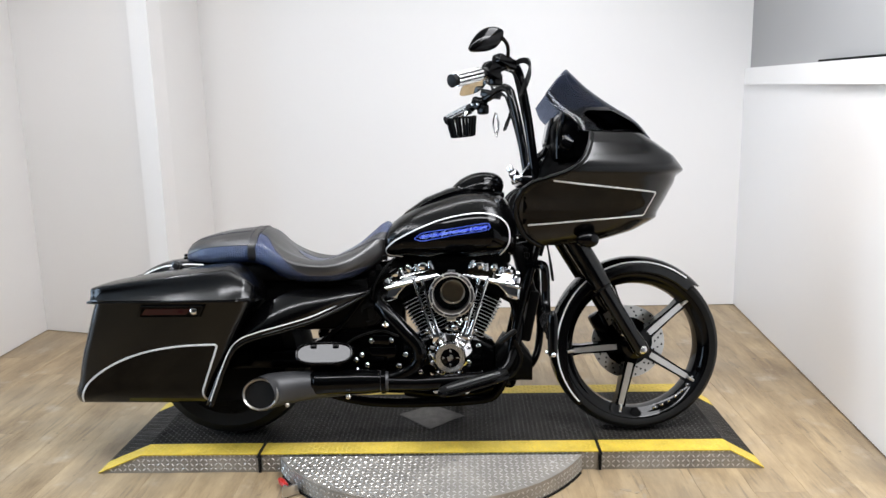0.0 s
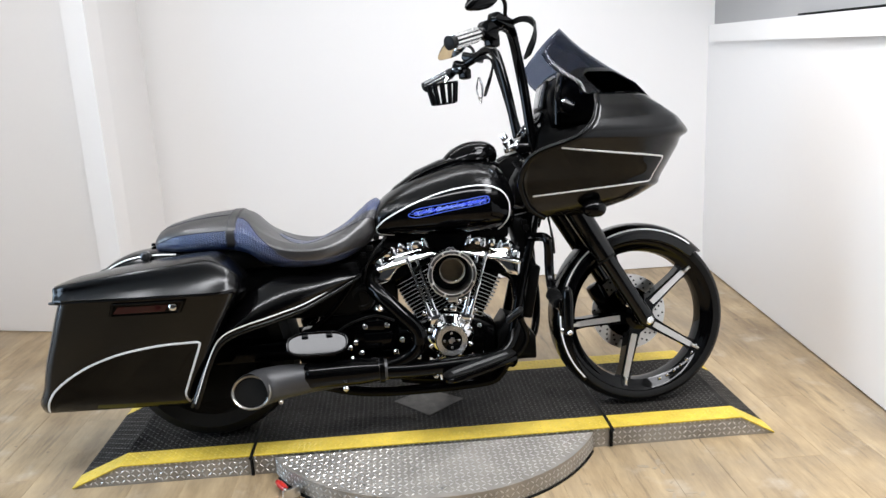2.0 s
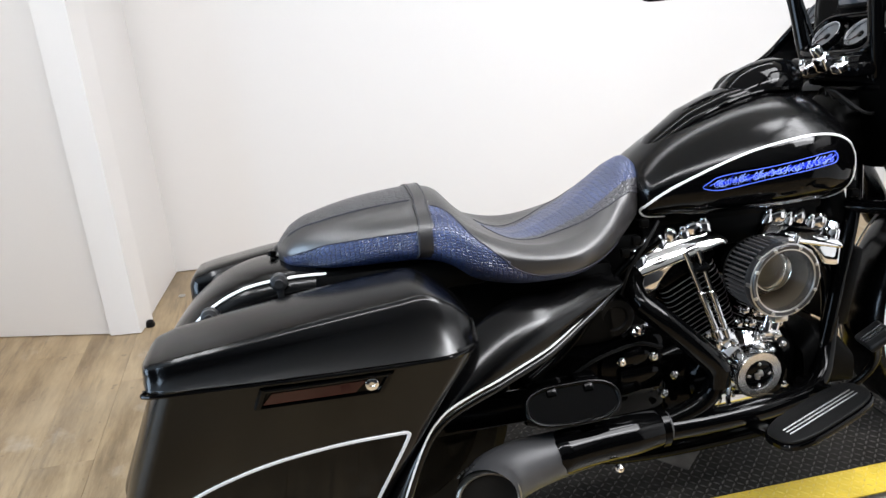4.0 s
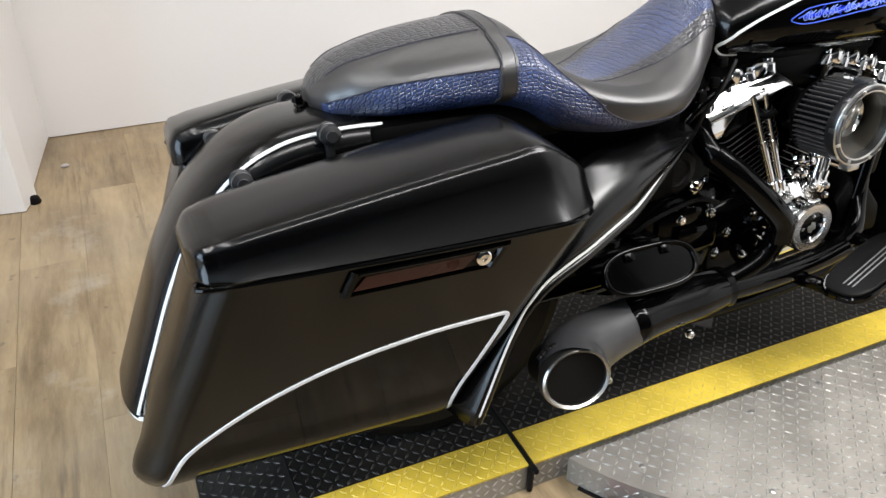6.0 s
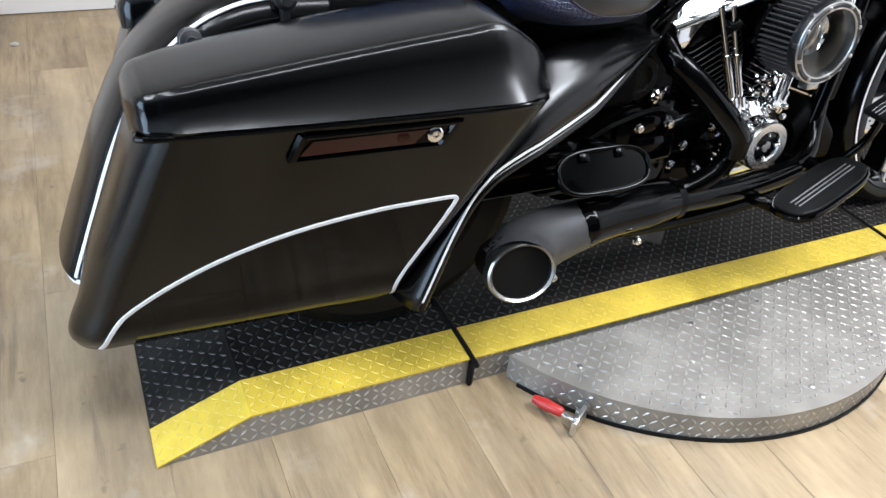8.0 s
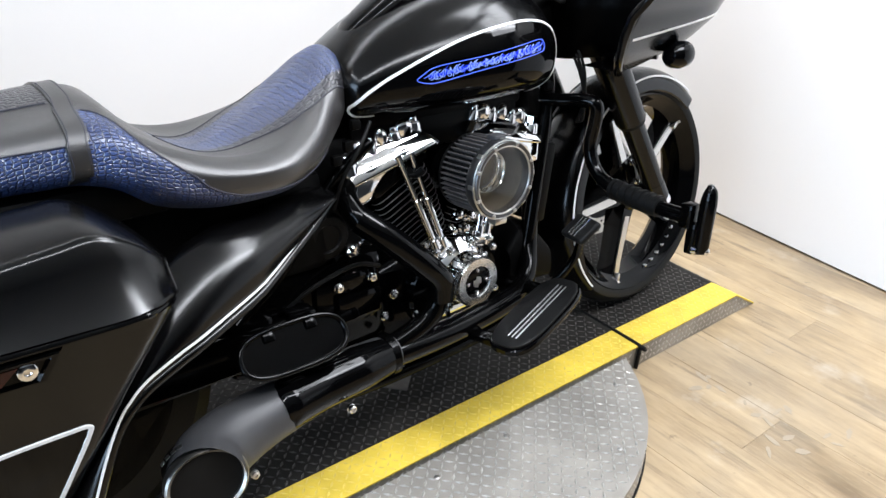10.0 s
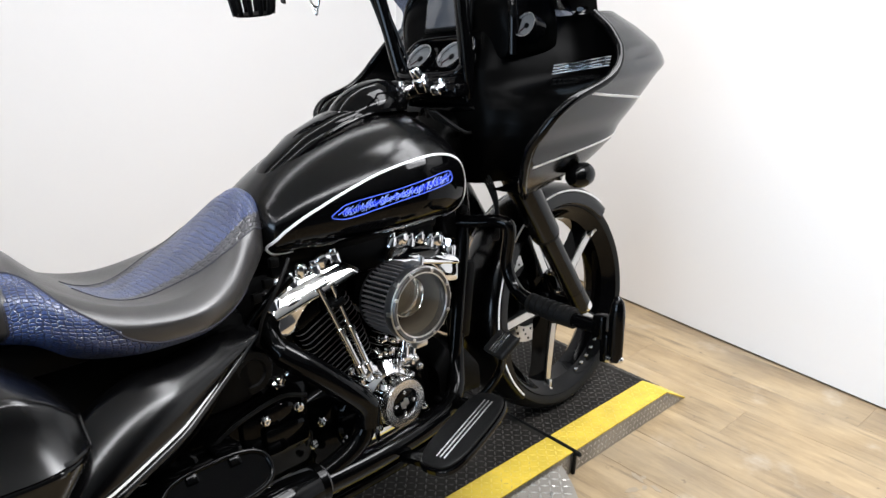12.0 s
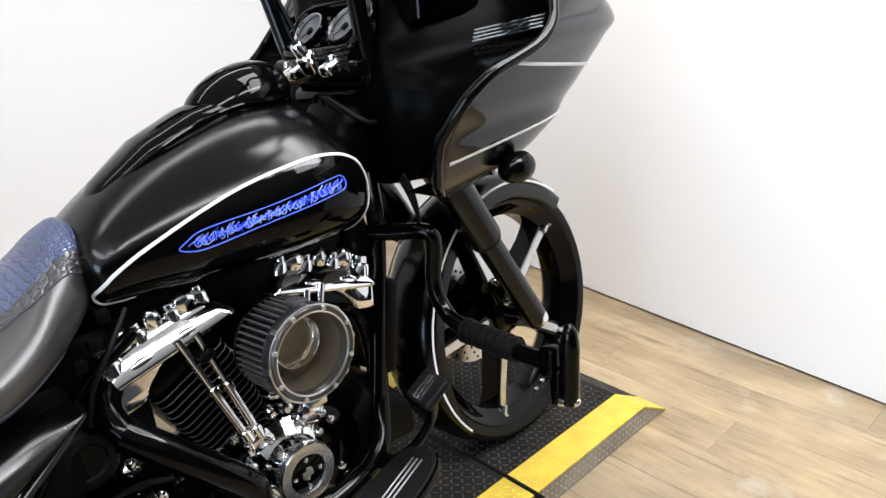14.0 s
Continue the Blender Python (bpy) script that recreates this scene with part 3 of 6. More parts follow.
for k in range(5):
    a = radians(-32 + 72 * k)
    turn = Matrix.Translation(WC) @ Matrix.Rotation(-a, 4, "Y")
    body = loft([[(r, y * d, z * w) for y, z in ((-1, -1), (1, -1), (1, 1), (-1, 1))] for r, w, d in ((0.035, 0.026, 0.034), (0.10, 0.021, 0.030), (0.205, 0.017, 0.028), (0.256, 0.022, 0.030))])
    bmesh.ops.bevel(body, geom=list(body.edges), offset=0.003, segments=2, affect="EDGES")
    spoke = part("spoke", steered(moved(body, turn)), GLOSS, wheel)
    face = loft([[(r, y, z * w) for y, z in ((-d - 0.003, -1), (-d + 0.002, -1), (-d + 0.002, 1), (-d - 0.003, 1))] for r, w, d in ((0.072, 0.0105, 0.031), (0.10, 0.0115, 0.030), (0.205, 0.0105, 0.028), (0.241, 0.0100, 0.029))])
    part("machined_face", steered(moved(join(face, box((0.258, -0.036, 0.0), (0.034, 0.014, 0.011), 0.003), bolt((0.270, -0.042, 0), 0.006, 0.006)), turn)), STEEL, spoke, "bright machined face")
part("brake_disc", steered(lathe([(0.100, 0.0), (0.148, 0.0), (0.148, 0.005), (0.100, 0.005), (0.100, 0.0)], WC + Vector((0, 0.078, 0)), steps=64, cap=False)), STEEL, wheel, "drilled steel brake disc")
holes = bmesh.new()
for k in range(60):
    a, r = 2 * math.pi * k / 60, (0.110, 0.124, 0.138)[k % 3]
    holes = join(holes, lathe([(0.0042, 0.0), (0.0042, 0.0012)], WC + Vector((r * math.cos(a), 0.0735, r * math.sin(a))), steps=8))
part("disc_hole", steered(holes), GAP_SHADE, wheel, "drilled holes")
part("disc_carrier", steered(lathe([(0.05, 0.0), (0.104, 0.0), (0.104, 0.004), (0.05, 0.004)], WC + Vector((0, 0.080, 0)), steps=10)), ENGINE_BLACK, wheel)
part("axle", steered(lathe([(0.011, -0.15), (0.016, -0.15), (0.016, 0.15), (0.010, 0.155)], WC, steps=16)), CHROME, wheel)
for k in range(7):
    a = radians(-74 + 7.2 * k)
    part("wheel_weight", steered(box(WC + Vector((0.256 * math.cos(a), -0.040, 0.256 * math.sin(a))), (0.012, 0.010, 0.006), 0.002, (0, -math.degrees(a) + 90, 0))), CHROME, wheel)


def fork_leg(s):
    top, low = Vector((0.435, s * 0.125, 0.815)), Vector((0.722, s * 0.125, 0.330))
    leg = part("fork_leg", steered(tube([low, low.lerp(top, 0.1), low.lerp(top, 0.52)], [0.030, 0.029, 0.030], 20, 6, smooth=False)), SATIN, bike, "satin black fork leg")
    part("fork_cover", steered(tube([low.lerp(top, 0.50), low.lerp(top, 0.51), low.lerp(top, 0.80), top], [0.034, 0.040, 0.042, 0.043], 22, smooth=False)), SATIN, leg)
    part("dust_seal", steered(tube([low.lerp(top, 0.49), low.lerp(top, 0.505)], [0.036, 0.036], 20, smooth=False)), RUBBER, leg)
    part("axle_clamp", steered(tube([(0.732, s * 0.118, 0.318), (0.722, s * 0.122, 0.335), low.lerp(top, 0.12)], [0.026, 0.031, 0.030], 18)), SATIN, leg)
    return leg


for s in (-1, 1):
    fork_leg(s)
part("brake_caliper", steered(box((0.615, 0.085, 0.395), (0.060, 0.060, 0.120), 0.014, (0, -28, 0))), ENGINE_BLACK, bike, "black brake caliper")
caliper = part("caliper_bracket", steered(box((0.655, -0.070, 0.415), (0.040, 0.030, 0.060), 0.008, (0, -28, 0))), ENGINE_BLACK, bike, "black brake caliper")
for dx, dz in ((-0.015, 0.03), (0.012, -0.03)):
    part("bolt", steered(bolt((0.655 + dx, -0.086, 0.415 + dz), 0.008, 0.008)), CHROME, caliper)


def fender_band(centre, path, half, drop, count=22, thick=0.004):
    """A mudguard: rows of a point on its crown and the way to the wheel's centre."""
    rows = []
    for p, inward, k in path:
        row = []
        for shell in (0.0, thick):
            line = []
            for i in range(count):
                a = math.pi * i / (count - 1)
                y = -math.cos(a)
                e = math.copysign(abs(y) ** 0.72, y)
                line.append(p + inward * (shell + drop * k * (1 - math.sin(a) ** 0.62)) + Vector((0, (half - shell) * e, 0)))
            row += line if shell == 0 else line[::-1]
        rows.append(row)
    return loft(rows)


def arc_path(a0, a1, r0, r1, n=48):
    out = []
    for t in linspace(0, 1, n):
        a, r = radians(a0 + (a1 - a0) * t), r0 + (r1 - r0) * t
        d = Vector((math.cos(a), 0, math.sin(a)))
        out.append((WC + d * (r + 0.010 * math.sin(math.pi * min(t * 1.6, 1.0))), -d, min(1.0, 0.90 + 4 * t) * (1.0 if t < 0.8 else 1 - 0.6 * (t - 0.8) / 0.2)))
    return out


path = arc_path(41, 224, 0.346, 0.332)
ff = steered(fender_band(WC, path, 0.078, 0.058))
# the front end of the guard is rounded off, not cut square
for v in ff.verts:
    d = STEER.inverted() @ v.co - WC
    ang, k = math.degrees(math.atan2(d.z, d.x)), abs(d.y) / 0.078
    if 0 < ang < 60:
        turn = radians((60 - ang) / 19 * 7.0 * k**2.5)
        v.co = STEER @ (WC + Matrix.Rotation(-turn, 3, "Y") @ d)
front_fender = part("front_fender", ff, SATIN, bike, "satin black wrap-around front fender")
for s in (-1, 1):
    pts, nor = [], []
    for t in linspace(0.06, 0.99, 60):
        a = radians(43 + 181 * t)
        r = 0.346 - 0.014 * t - 0.021 + 0.010 * math.sin(math.pi * min(t * 1.6, 1.0))
        d = Vector((math.cos(a), 0, math.sin(a)))
        pts.append(STEER @ (WC + d * r + Vector((0, s * 0.0795, 0))))
        nor.append(STEER.to_3x3() @ Vector((0, s, 0.0)))
    part("pinstripe", ribbon(pts, nor, 0.0055), STRIPE, front_fender, "silver pinstripe")


# -- rear wheel, mostly hidden --
RC = Vector((-0.872, 0, 0.315))
rear_wheel = part("rear_wheel", lathe([(0.235, -0.085), (0.04, -0.06), (0.04, 0.06), (0.235, 0.085)], RC, steps=40), GLOSS, bike, "gloss black rear wheel")
part("tyre", lathe([(0.225, -0.085), (0.270, -0.092), (0.300, -0.075), (0.314, -0.03), (0.315, 0.0), (0.314, 0.03), (0.300, 0.075), (0.270, 0.092), (0.225, 0.085)], RC, steps=72), TYRE, rear_wheel, "black tyre")


# -- fairing --
ROWS_W = [(0.743, 0.335, 0.53, 0.275), (0.765, 0.295, 0.63, 0.305), (0.789, 0.270, 0.715, 0.328), (0.827, 0.252, 0.787, 0.352), (0.838, 0.248, 0.806, 0.360), (0.846, 0.246, 0.801, 0.365), (0.869, 0.241, 0.813, 0.378), (0.905, 0.247, 0.832, 0.412), (0.938, 0.262, 0.848, 0.436), (0.965, 0.300, 0.862, 0.452),
          (0.990, 0.392, 0.862, 0.460), (0.999, 0.416, 0.880, 0.461), (1.007, 0.430, 0.890, 0.460), (1.014, 0.440, 0.888, 0.460), (1.030, 0.460, 0.876, 0.455), (1.060, 0.482, 0.852, 0.440), (1.100, 0.500, 0.800, 0.402), (1.142, 0.512, 0.745, 0.345)]


def shell_point(w, xr, xf, half, u):
    """u from -1 (rear edge of the near side) by 0 (nose) to 1."""
    s = 1 - abs(u)
    s = s ** 0.85
    v = half * (1 - 0.20 * s**1.1) * max(0.0, 1 - s**7) ** 0.5
    return Vector((xr + (xf - xr) * s, math.copysign(v, u) if u else 0.0, w))


shell_rows = np.array([[w, *[np.interp(w, [r[0] for r in ROWS_W], [r[i] for r in ROWS_W]) for i in (1, 2, 3)]] for w in linspace(0.743, 1.142, 72)])
for _ in range(1):
    shell_rows[1:-1, 1:] = 0.25 * shell_rows[:-2, 1:] + 0.5 * shell_rows[1:-1, 1:] + 0.25 * shell_rows[2:, 1:]
US = [math.copysign(abs(u) ** 1.0, u) for u in linspace(-1, 1, 81)]
fair_bm = loft([[shell_point(*row, u) for u in US] for row in shell_rows], closed=False)
fair_hit = projector(fair_bm)
fairing = part("fairing", fair_bm, SATIN, bike, "black shark-nose fairing with silver pinstripes")
sol = fairing.modifiers.new("thickness", "SOLIDIFY")
sol.thickness, sol.offset = 0.006, -1
low = [fair_hit(0.50, 0.80)[0]]
part("chin_panel", loft([[shell_point(*shell_rows[0], u) * 1.0 for u in US], [Vector((shell_point(*shell_rows[0], u).x, shell_point(*shell_rows[0], u).y * 0.6, 0.748)) for u in US]], closed=False), SATIN, fairing)
for s in (-1, 1):
    band = [(0.286, 0.819), (0.40, 0.826), (0.55, 0.836), (0.702, 0.846), (0.710, 0.850), (0.741, 0.922), (0.738, 0.928), (0.60, 0.942), (0.45, 0.959), (0.366, 0.970)]
    part("pinstripe", pinstripe(fair_hit, polyline(band, 0.010), 0.0062, side=s, smooth=False), STRIPE, fairing, "silver pinstripe")
    part("gloss_panel", patch(fair_hit, [(0.266, 0.823), *band[1:], (0.322, 0.966), (0.266, 0.92)], 0.008, s), GLOSS, fairing, "gloss black panel")
    edge = [shell_point(*row, s * 1.0) + Vector((-0.002, 0, 0)) for row in shell_rows]
    part("edge_trim", tube(edge[::2], 0.010, 12, 2), GLOSS, fairing, "gloss edge trim")


def inner_x(w, v, half):
    k = min(1.0, abs(v) / half)
    rear = np.interp(w, shell_rows[:, 0], shell_rows[:, 1])
    mid = np.interp(w, [0.743, 0.87, 0.95, 1.0, 1.03, 1.10, 1.14], [0.36, 0.33, 0.335, 0.345, 0.350, 0.385, 0.41])
    blend = 1 - max(0.0, min(1.0, (k - 0.30) / 0.22))
    deep = rear + 0.085 + 0.05 * math.sin(math.pi * min(1, max(0, (k - 0.35) / 0.6)))
    deep = rear + (deep - rear) * min(1.0, (1 - k) / 0.12)
    return deep + (mid - deep) * blend * blend * (3 - 2 * blend)


inner = loft([[Vector((inner_x(row[0], v * (row[3] - 0.004), row[3]), v * (row[3] - 0.004), row[0])) for v in linspace(-1, 1, 61)] for row in shell_rows[2:]], closed=False)
dash = part("inner_fairing", inner, INNER, bike, "black inner fairing with instruments")
# instrument hood under the screen
hood = loft([sup(x, 1.10, hw, up, 0.06, 4.5, 44) for x, hw, up in ((0.396, 0.165, 0.070), (0.402, 0.185, 0.092), (0.425, 0.200, 0.122), (0.458, 0.206, 0.145), (0.52, 0.206, 0.152), (0.56, 0.200, 0.134), (0.585, 0.185, 0.070), (0.60, 0.165, 0.010))])
part("instrument_hood", hood, INNER, dash, "black instrument hood")
dash_top = loft([[(x, w * u, z - 0.035 * abs(u) ** 2.5) for u in linspace(-1, 1, 17)] for x, w, z in ((0.47, 0.195, 1.240), (0.52, 0.220, 1.268), (0.60, 0.240, 1.262), (0.68, 0.235, 1.220), (0.75, 0.19, 1.165))], closed=False)
part("dash_top", dash_top, MATTE, dash, "matte black panel under the windshield")
part("hood_lip", tube([(0.415, -0.186, 1.06), (0.418, -0.190, 1.15), (0.432, -0.176, 1.212), (0.440, -0.12, 1.236), (0.442, 0.0, 1.242), (0.440, 0.12, 1.236), (0.432, 0.176, 1.212), (0.418, 0.190, 1.15), (0.415, 0.186, 1.06)], 0.013, 12, 6), GLOSS, dash)
part("display", box((0.392, 0.0, 1.175), (0.012, 0.150, 0.085), 0.005, (0, 12, 0)), SCREEN, dash, "dark display screen")
part("display_bezel", box((0.397, 0.0, 1.175), (0.012, 0.170, 0.105), 0.006, (0, 12, 0)), MATTE, dash)


def gauge(c, r, tilt):
    g = part("gauge", lathe([(r * 1.12, -0.03), (r * 1.14, 0.004), (r * 1.05, 0.010), (r, 0.006), (r, 0.0)], c, (0, 0, 0), 36), GLOSS, dash, "round pale-faced gauge with black bezel")
    turn = Matrix.Translation(c) @ Matrix.Rotation(radians(-90), 4, "Z") @ Matrix.Rotation(radians(-tilt), 4, "X") @ Matrix.Translation(-Vector(c))
    moved_parts = [g, part("dial", lathe([(r, 0.0), (r, 0.002)], c, (0, 0, 0), 32), DIAL, g, "pale dial"),
                   part("bezel_line", lathe([(r * 1.03, 0.004), (r * 1.05, 0.0105), (r * 1.01, 0.0105), (r * 0.99, 0.004)], c, (0, 0, 0), 36, cap=False), CHROME, g, "thin chrome line"),
                   part("hub", lathe([(r * 0.22, 0.002), (r * 0.22, 0.005), (r * 0.15, 0.006)], c, (0, 0, 0), 16), MATTE, g),
                   part("needle", box((c[0] - r * 0.30, c[1] - 0.004, c[2] - r * 0.25), (r * 0.85, 0.0012, r * 0.07), 0.0, (0, -40, 0)), RED_LENS, g)]
    ticks = bmesh.new()
    for k in range(28):
        a = radians(-225 + 270 * k / 27)
        q = Vector((r * 0.86 * math.cos(a), -0.0025, r * 0.86 * math.sin(a)))
        ticks = join(ticks, box(Vector(c) + q, (r * (0.16 if k % 3 == 0 else 0.08), 0.0008, r * 0.035), 0.0, (0, -math.degrees(a), 0)))
    moved_parts.append(part("scale_marks", ticks, MATTE, g))
    for o in moved_parts:
        o.data.transform(turn)
    return g


for s in (-1, 1):
    gauge((0.340, s * 0.057, 1.062), 0.037, 42)
    gauge((0.430, s * 0.222, 1.120), 0.028, 25)
    pod = part("gauge_pod", lathe([(0.060, -0.05), (0.060, -0.004), (0.053, 0.006), (0.049, 0.0)], (0.326, s * 0.057, 1.062), (0, 0, 0), 32), GLOSS, dash)
    pod.data.transform(Matrix.Translation((0.346, s * 0.057, 1.058)) @ Matrix.Rotation(radians(-90), 4, "Z") @ Matrix.Rotation(radians(-42), 4, "X") @ Matrix.Translation((-0.326, -s * 0.057, -1.062)))
    grille = part("speaker_grille", box((0.512, s * 0.300, 0.980), (0.010, 0.130, 0.040), 0.004, (0, 30, -s * 27)), MATTE, dash, "black speaker grille")
    for k in range(4):
        part("chrome_bar", tube([(0.484 + 0.003 * k, s * 0.245, 1.006 + 0.0065 * k), (0.544 + 0.003 * k, s * 0.366, 1.018 + 0.0065 * k)], 0.0026, 8, 2), CHROME, grille, "chrome trim bar")
    for i in range(9):
        for j in range(4):
            part("grille_slot", box((0.4815 + 0.0058 * i, s * (0.255 + 0.0115 * i), 0.968 + 0.008 * j), (0.004, 0.007, 0.0035), 0.0, (0, 30, -s * 27)), GAP_SHADE, grille)
part("gauge_housing", moved(tube([(0.0, -0.112, -0.020), (0.0, -0.112, 0.030), (0.0, -0.085, 0.056), (0.0, 0.0, 0.060), (0.0, 0.085, 0.056), (0.0, 0.112, 0.030), (0.0, 0.112, -0.020), (0.0, 0.095, -0.050), (0.0, 0.0, -0.054), (0.0, -0.095, -0.050), (0.0, -0.112, -0.020)], 0.010, 12, 6), pose(0.340, 0, 1.062, 0, 42, 0)), GLOSS, dash, "gloss black gauge surround")

# -- windshield --
rows = []
profile = curve([(0.795, 0, 1.142), (0.735, 0, 1.212), (0.634, 0, 1.280), (0.546, 0, 1.346), (0.473, 0, 1.418)], 6)
for i, mid in enumerate(profile):
    t = i / (len(profile) - 1)
    row = []
    for u in linspace(-1, 1, 33):
        a = abs(u)
        low_edge = Vector((-0.320 * a**1.9, u * 0.285, 0.010 * a))
        top_edge = Vector((-0.105 * a**1.8, u * 0.205, -0.118 * a**2.2))
        row.append(mid + low_edge.lerp(top_edge, t))
    rows.append(row)
screen = part("windshield", loft(rows, closed=False), SMOKED, bike, "dark smoked windshield")
sol = screen.modifiers.new("thickness", "SOLIDIFY")
sol.thickness = 0.004
for s in (-1, 1):
    part("vent_trim", tube([(0.60, s * 0.245, 1.152), (0.68, s * 0.200, 1.156), (0.74, s * 0.125, 1.148)], 0.009, 10, 6, flat=0.6), GLOSS, fairing, "gloss vent trim")

# -- tank --
TANK = [(-0.256, 0.762, 0.070, 0.026, 0.045), (-0.244, 0.767, 0.118, 0.042, 0.064), (-0.215, 0.777, 0.146, 0.062, 0.078), (-0.18, 0.785, 0.158, 0.080, 0.086), (-0.13, 0.79, 0.178, 0.104, 0.093), (-0.05, 0.795, 0.205, 0.133, 0.098), (0.03, 0.80, 0.228, 0.152, 0.102), (0.11, 0.803, 0.238, 0.160, 0.104), (0.17, 0.803, 0.234, 0.153, 0.102), (0.215, 0.800, 0.214, 0.130, 0.096), (0.243, 0.795, 0.178, 0.098, 0.085), (0.260, 0.788, 0.120, 0.058, 0.060), (0.266, 0.785, 0.06, 0.030, 0.032)]
tank_bm = loft([sup(x, zc, hw, up, dn, 2.0, 72, n_down=2.8) for x, zc, hw, up, dn in spline(TANK, 60)])
tank_hit = projector(tank_bm)
tank = part("fuel_tank", tank_bm, SATIN, bike, "satin black fuel tank with gloss side panels", sharp=60)
side_line = [(0.196, 0.712), (0.225, 0.755), (0.229, 0.80), (0.212, 0.838), (0.175, 0.863), (0.120, 0.872), (0.05, 0.866), (-0.02, 0.851), (-0.09, 0.827), (-0.15, 0.801), (-0.205, 0.772), (-0.236, 0.746), (-0.242, 0.728), (-0.228, 0.716), (-0.18, 0.708)]
for s in (-1, 1):
    part("pinstripe", pinstripe(tank_hit, side_line, 0.0062, 6, s), STRIPE, tank, "silver pinstripe")
    part("gloss_panel", patch(tank_hit, [(p.x, p.z) for p in curve([(x, 0, z) for x, z in side_line], 4)], 0.006, s), GLOSS, tank, "gloss black side panel")
    # the painted badge: a blue outline round unreadable strokes
    e0, e1 = Vector((-0.115, 0, 0.786)), Vector((0.150, 0, 0.823))
    way = (e1 - e0).normalized()
    nrm = Vector((-way.z, 0, way.x))
    loop = [e0 + nrm * 0.004, e0 + way * 0.03 + nrm * 0.013, e0 + way * 0.13 + nrm * 0.012, e1 - way * 0.02 + nrm * 0.013, e1 + way * 0.003 + nrm * 0.008, e1 + way * 0.003 - nrm * 0.008, e1 - way * 0.02 - nrm * 0.013, e0 + way * 0.13 - nrm * 0.013, e0 + way * 0.03 - nrm * 0.017, e0 - nrm * 0.012, e0 - way * 0.012 - nrm * 0.004, e0 + nrm * 0.004]
    badge = part("badge_outline", pinstripe(tank_hit, [(p.x, p.z) for p in loop], 0.0018, 7, s, 0.0016), BLUE_LIGHT, tank, "bright blue painted badge outline")
    rnd = random.Random(5)
    part("badge_ground", pinstripe(tank_hit, [(p.x, p.z) for p in (e0 + way * 0.012 - nrm * 0.003, e0 + way * 0.09 - nrm * 0.002, e0 + way * 0.17, e1 - way * 0.008)], 0.0085, 8, s, 0.0009), BLUE, badge)
    x = 0.004
    while x < 0.262:
        w, hgt = rnd.uniform(0.007, 0.013), rnd.uniform(0.005, 0.0095)
        c = e0 + way * (x + w / 2) + nrm * rnd.uniform(-0.004, 0.002)
        kind = rnd.random()
        if kind < 0.4:
            stroke = [c + nrm * hgt + way * w * 0.5, c + nrm * hgt * 0.2 - way * w * 0.3, c - nrm * hgt * 0.8 - way * w * 0.1, c - nrm * hgt * 0.5 + way * w * 0.5, c + nrm * hgt * 0.3 + way * w * 0.2]
        elif kind < 0.75:
            stroke = [c - nrm * hgt - way * w * 0.3, c + nrm * hgt * 0.6 + way * w * 0.1, c + nrm * hgt * 0.7 + way * w * 0.35, c - nrm * hgt * 0.2 + way * w * 0.3, c - nrm * hgt * 0.5 + way * w * 0.8]
        else:
            stroke = [c - nrm * hgt * 0.5 - way * w * 0.8, c - nrm * hgt * 0.1, c + nrm * hgt * 0.3 + way * w * 0.9]
        part("badge_stroke", pinstripe(tank_hit, [(p.x, p.z) for p in stroke], rnd.uniform(0.0008, 0.0016), 4, s, 0.0018), rnd.choice((BLUE_LIGHT, BLUE_PALE, BLUE_PALE, BLUE)), badge)
        x += w * 0.36
console = part("tank_console", loft([sup(x, z, hw, up, 0.03, 2.6, 32) for x, z, hw, up in ((-0.215, 0.815, 0.022, 0.016), (-0.17, 0.857, 0.045, 0.020), (-0.09, 0.905, 0.058, 0.026), (0.0, 0.936, 0.064, 0.030), (0.08, 0.952, 0.064, 0.030), (0.16, 0.955, 0.055, 0.026), (0.22, 0.925, 0.04, 0.02))]), GLOSS, tank, "gloss black tank console")
part("fuel_gauge_dome", ball((0.112, 0.0, 0.955), (0.112, 0.076, 0.068), (0, -17, 0), 3), GLOSS, console, "gloss black dome")
part("dome_ring", lathe([(0.080, -0.004), (0.086, 0.0), (0.084, 0.006), (0.078, 0.006)], (0.125, 0, 0.962), (-90, 0, 0), 40), ENGINE_BLACK, console)
for s in (-1, 1):
    part("console_edge", tube([(-0.20, s * 0.030, 0.835), (-0.12, s * 0.058, 0.893), (-0.02, s * 0.070, 0.940), (0.08, s * 0.072, 0.962), (0.18, s * 0.062, 0.955)], 0.0035, 8, 6), GLOSS, console)

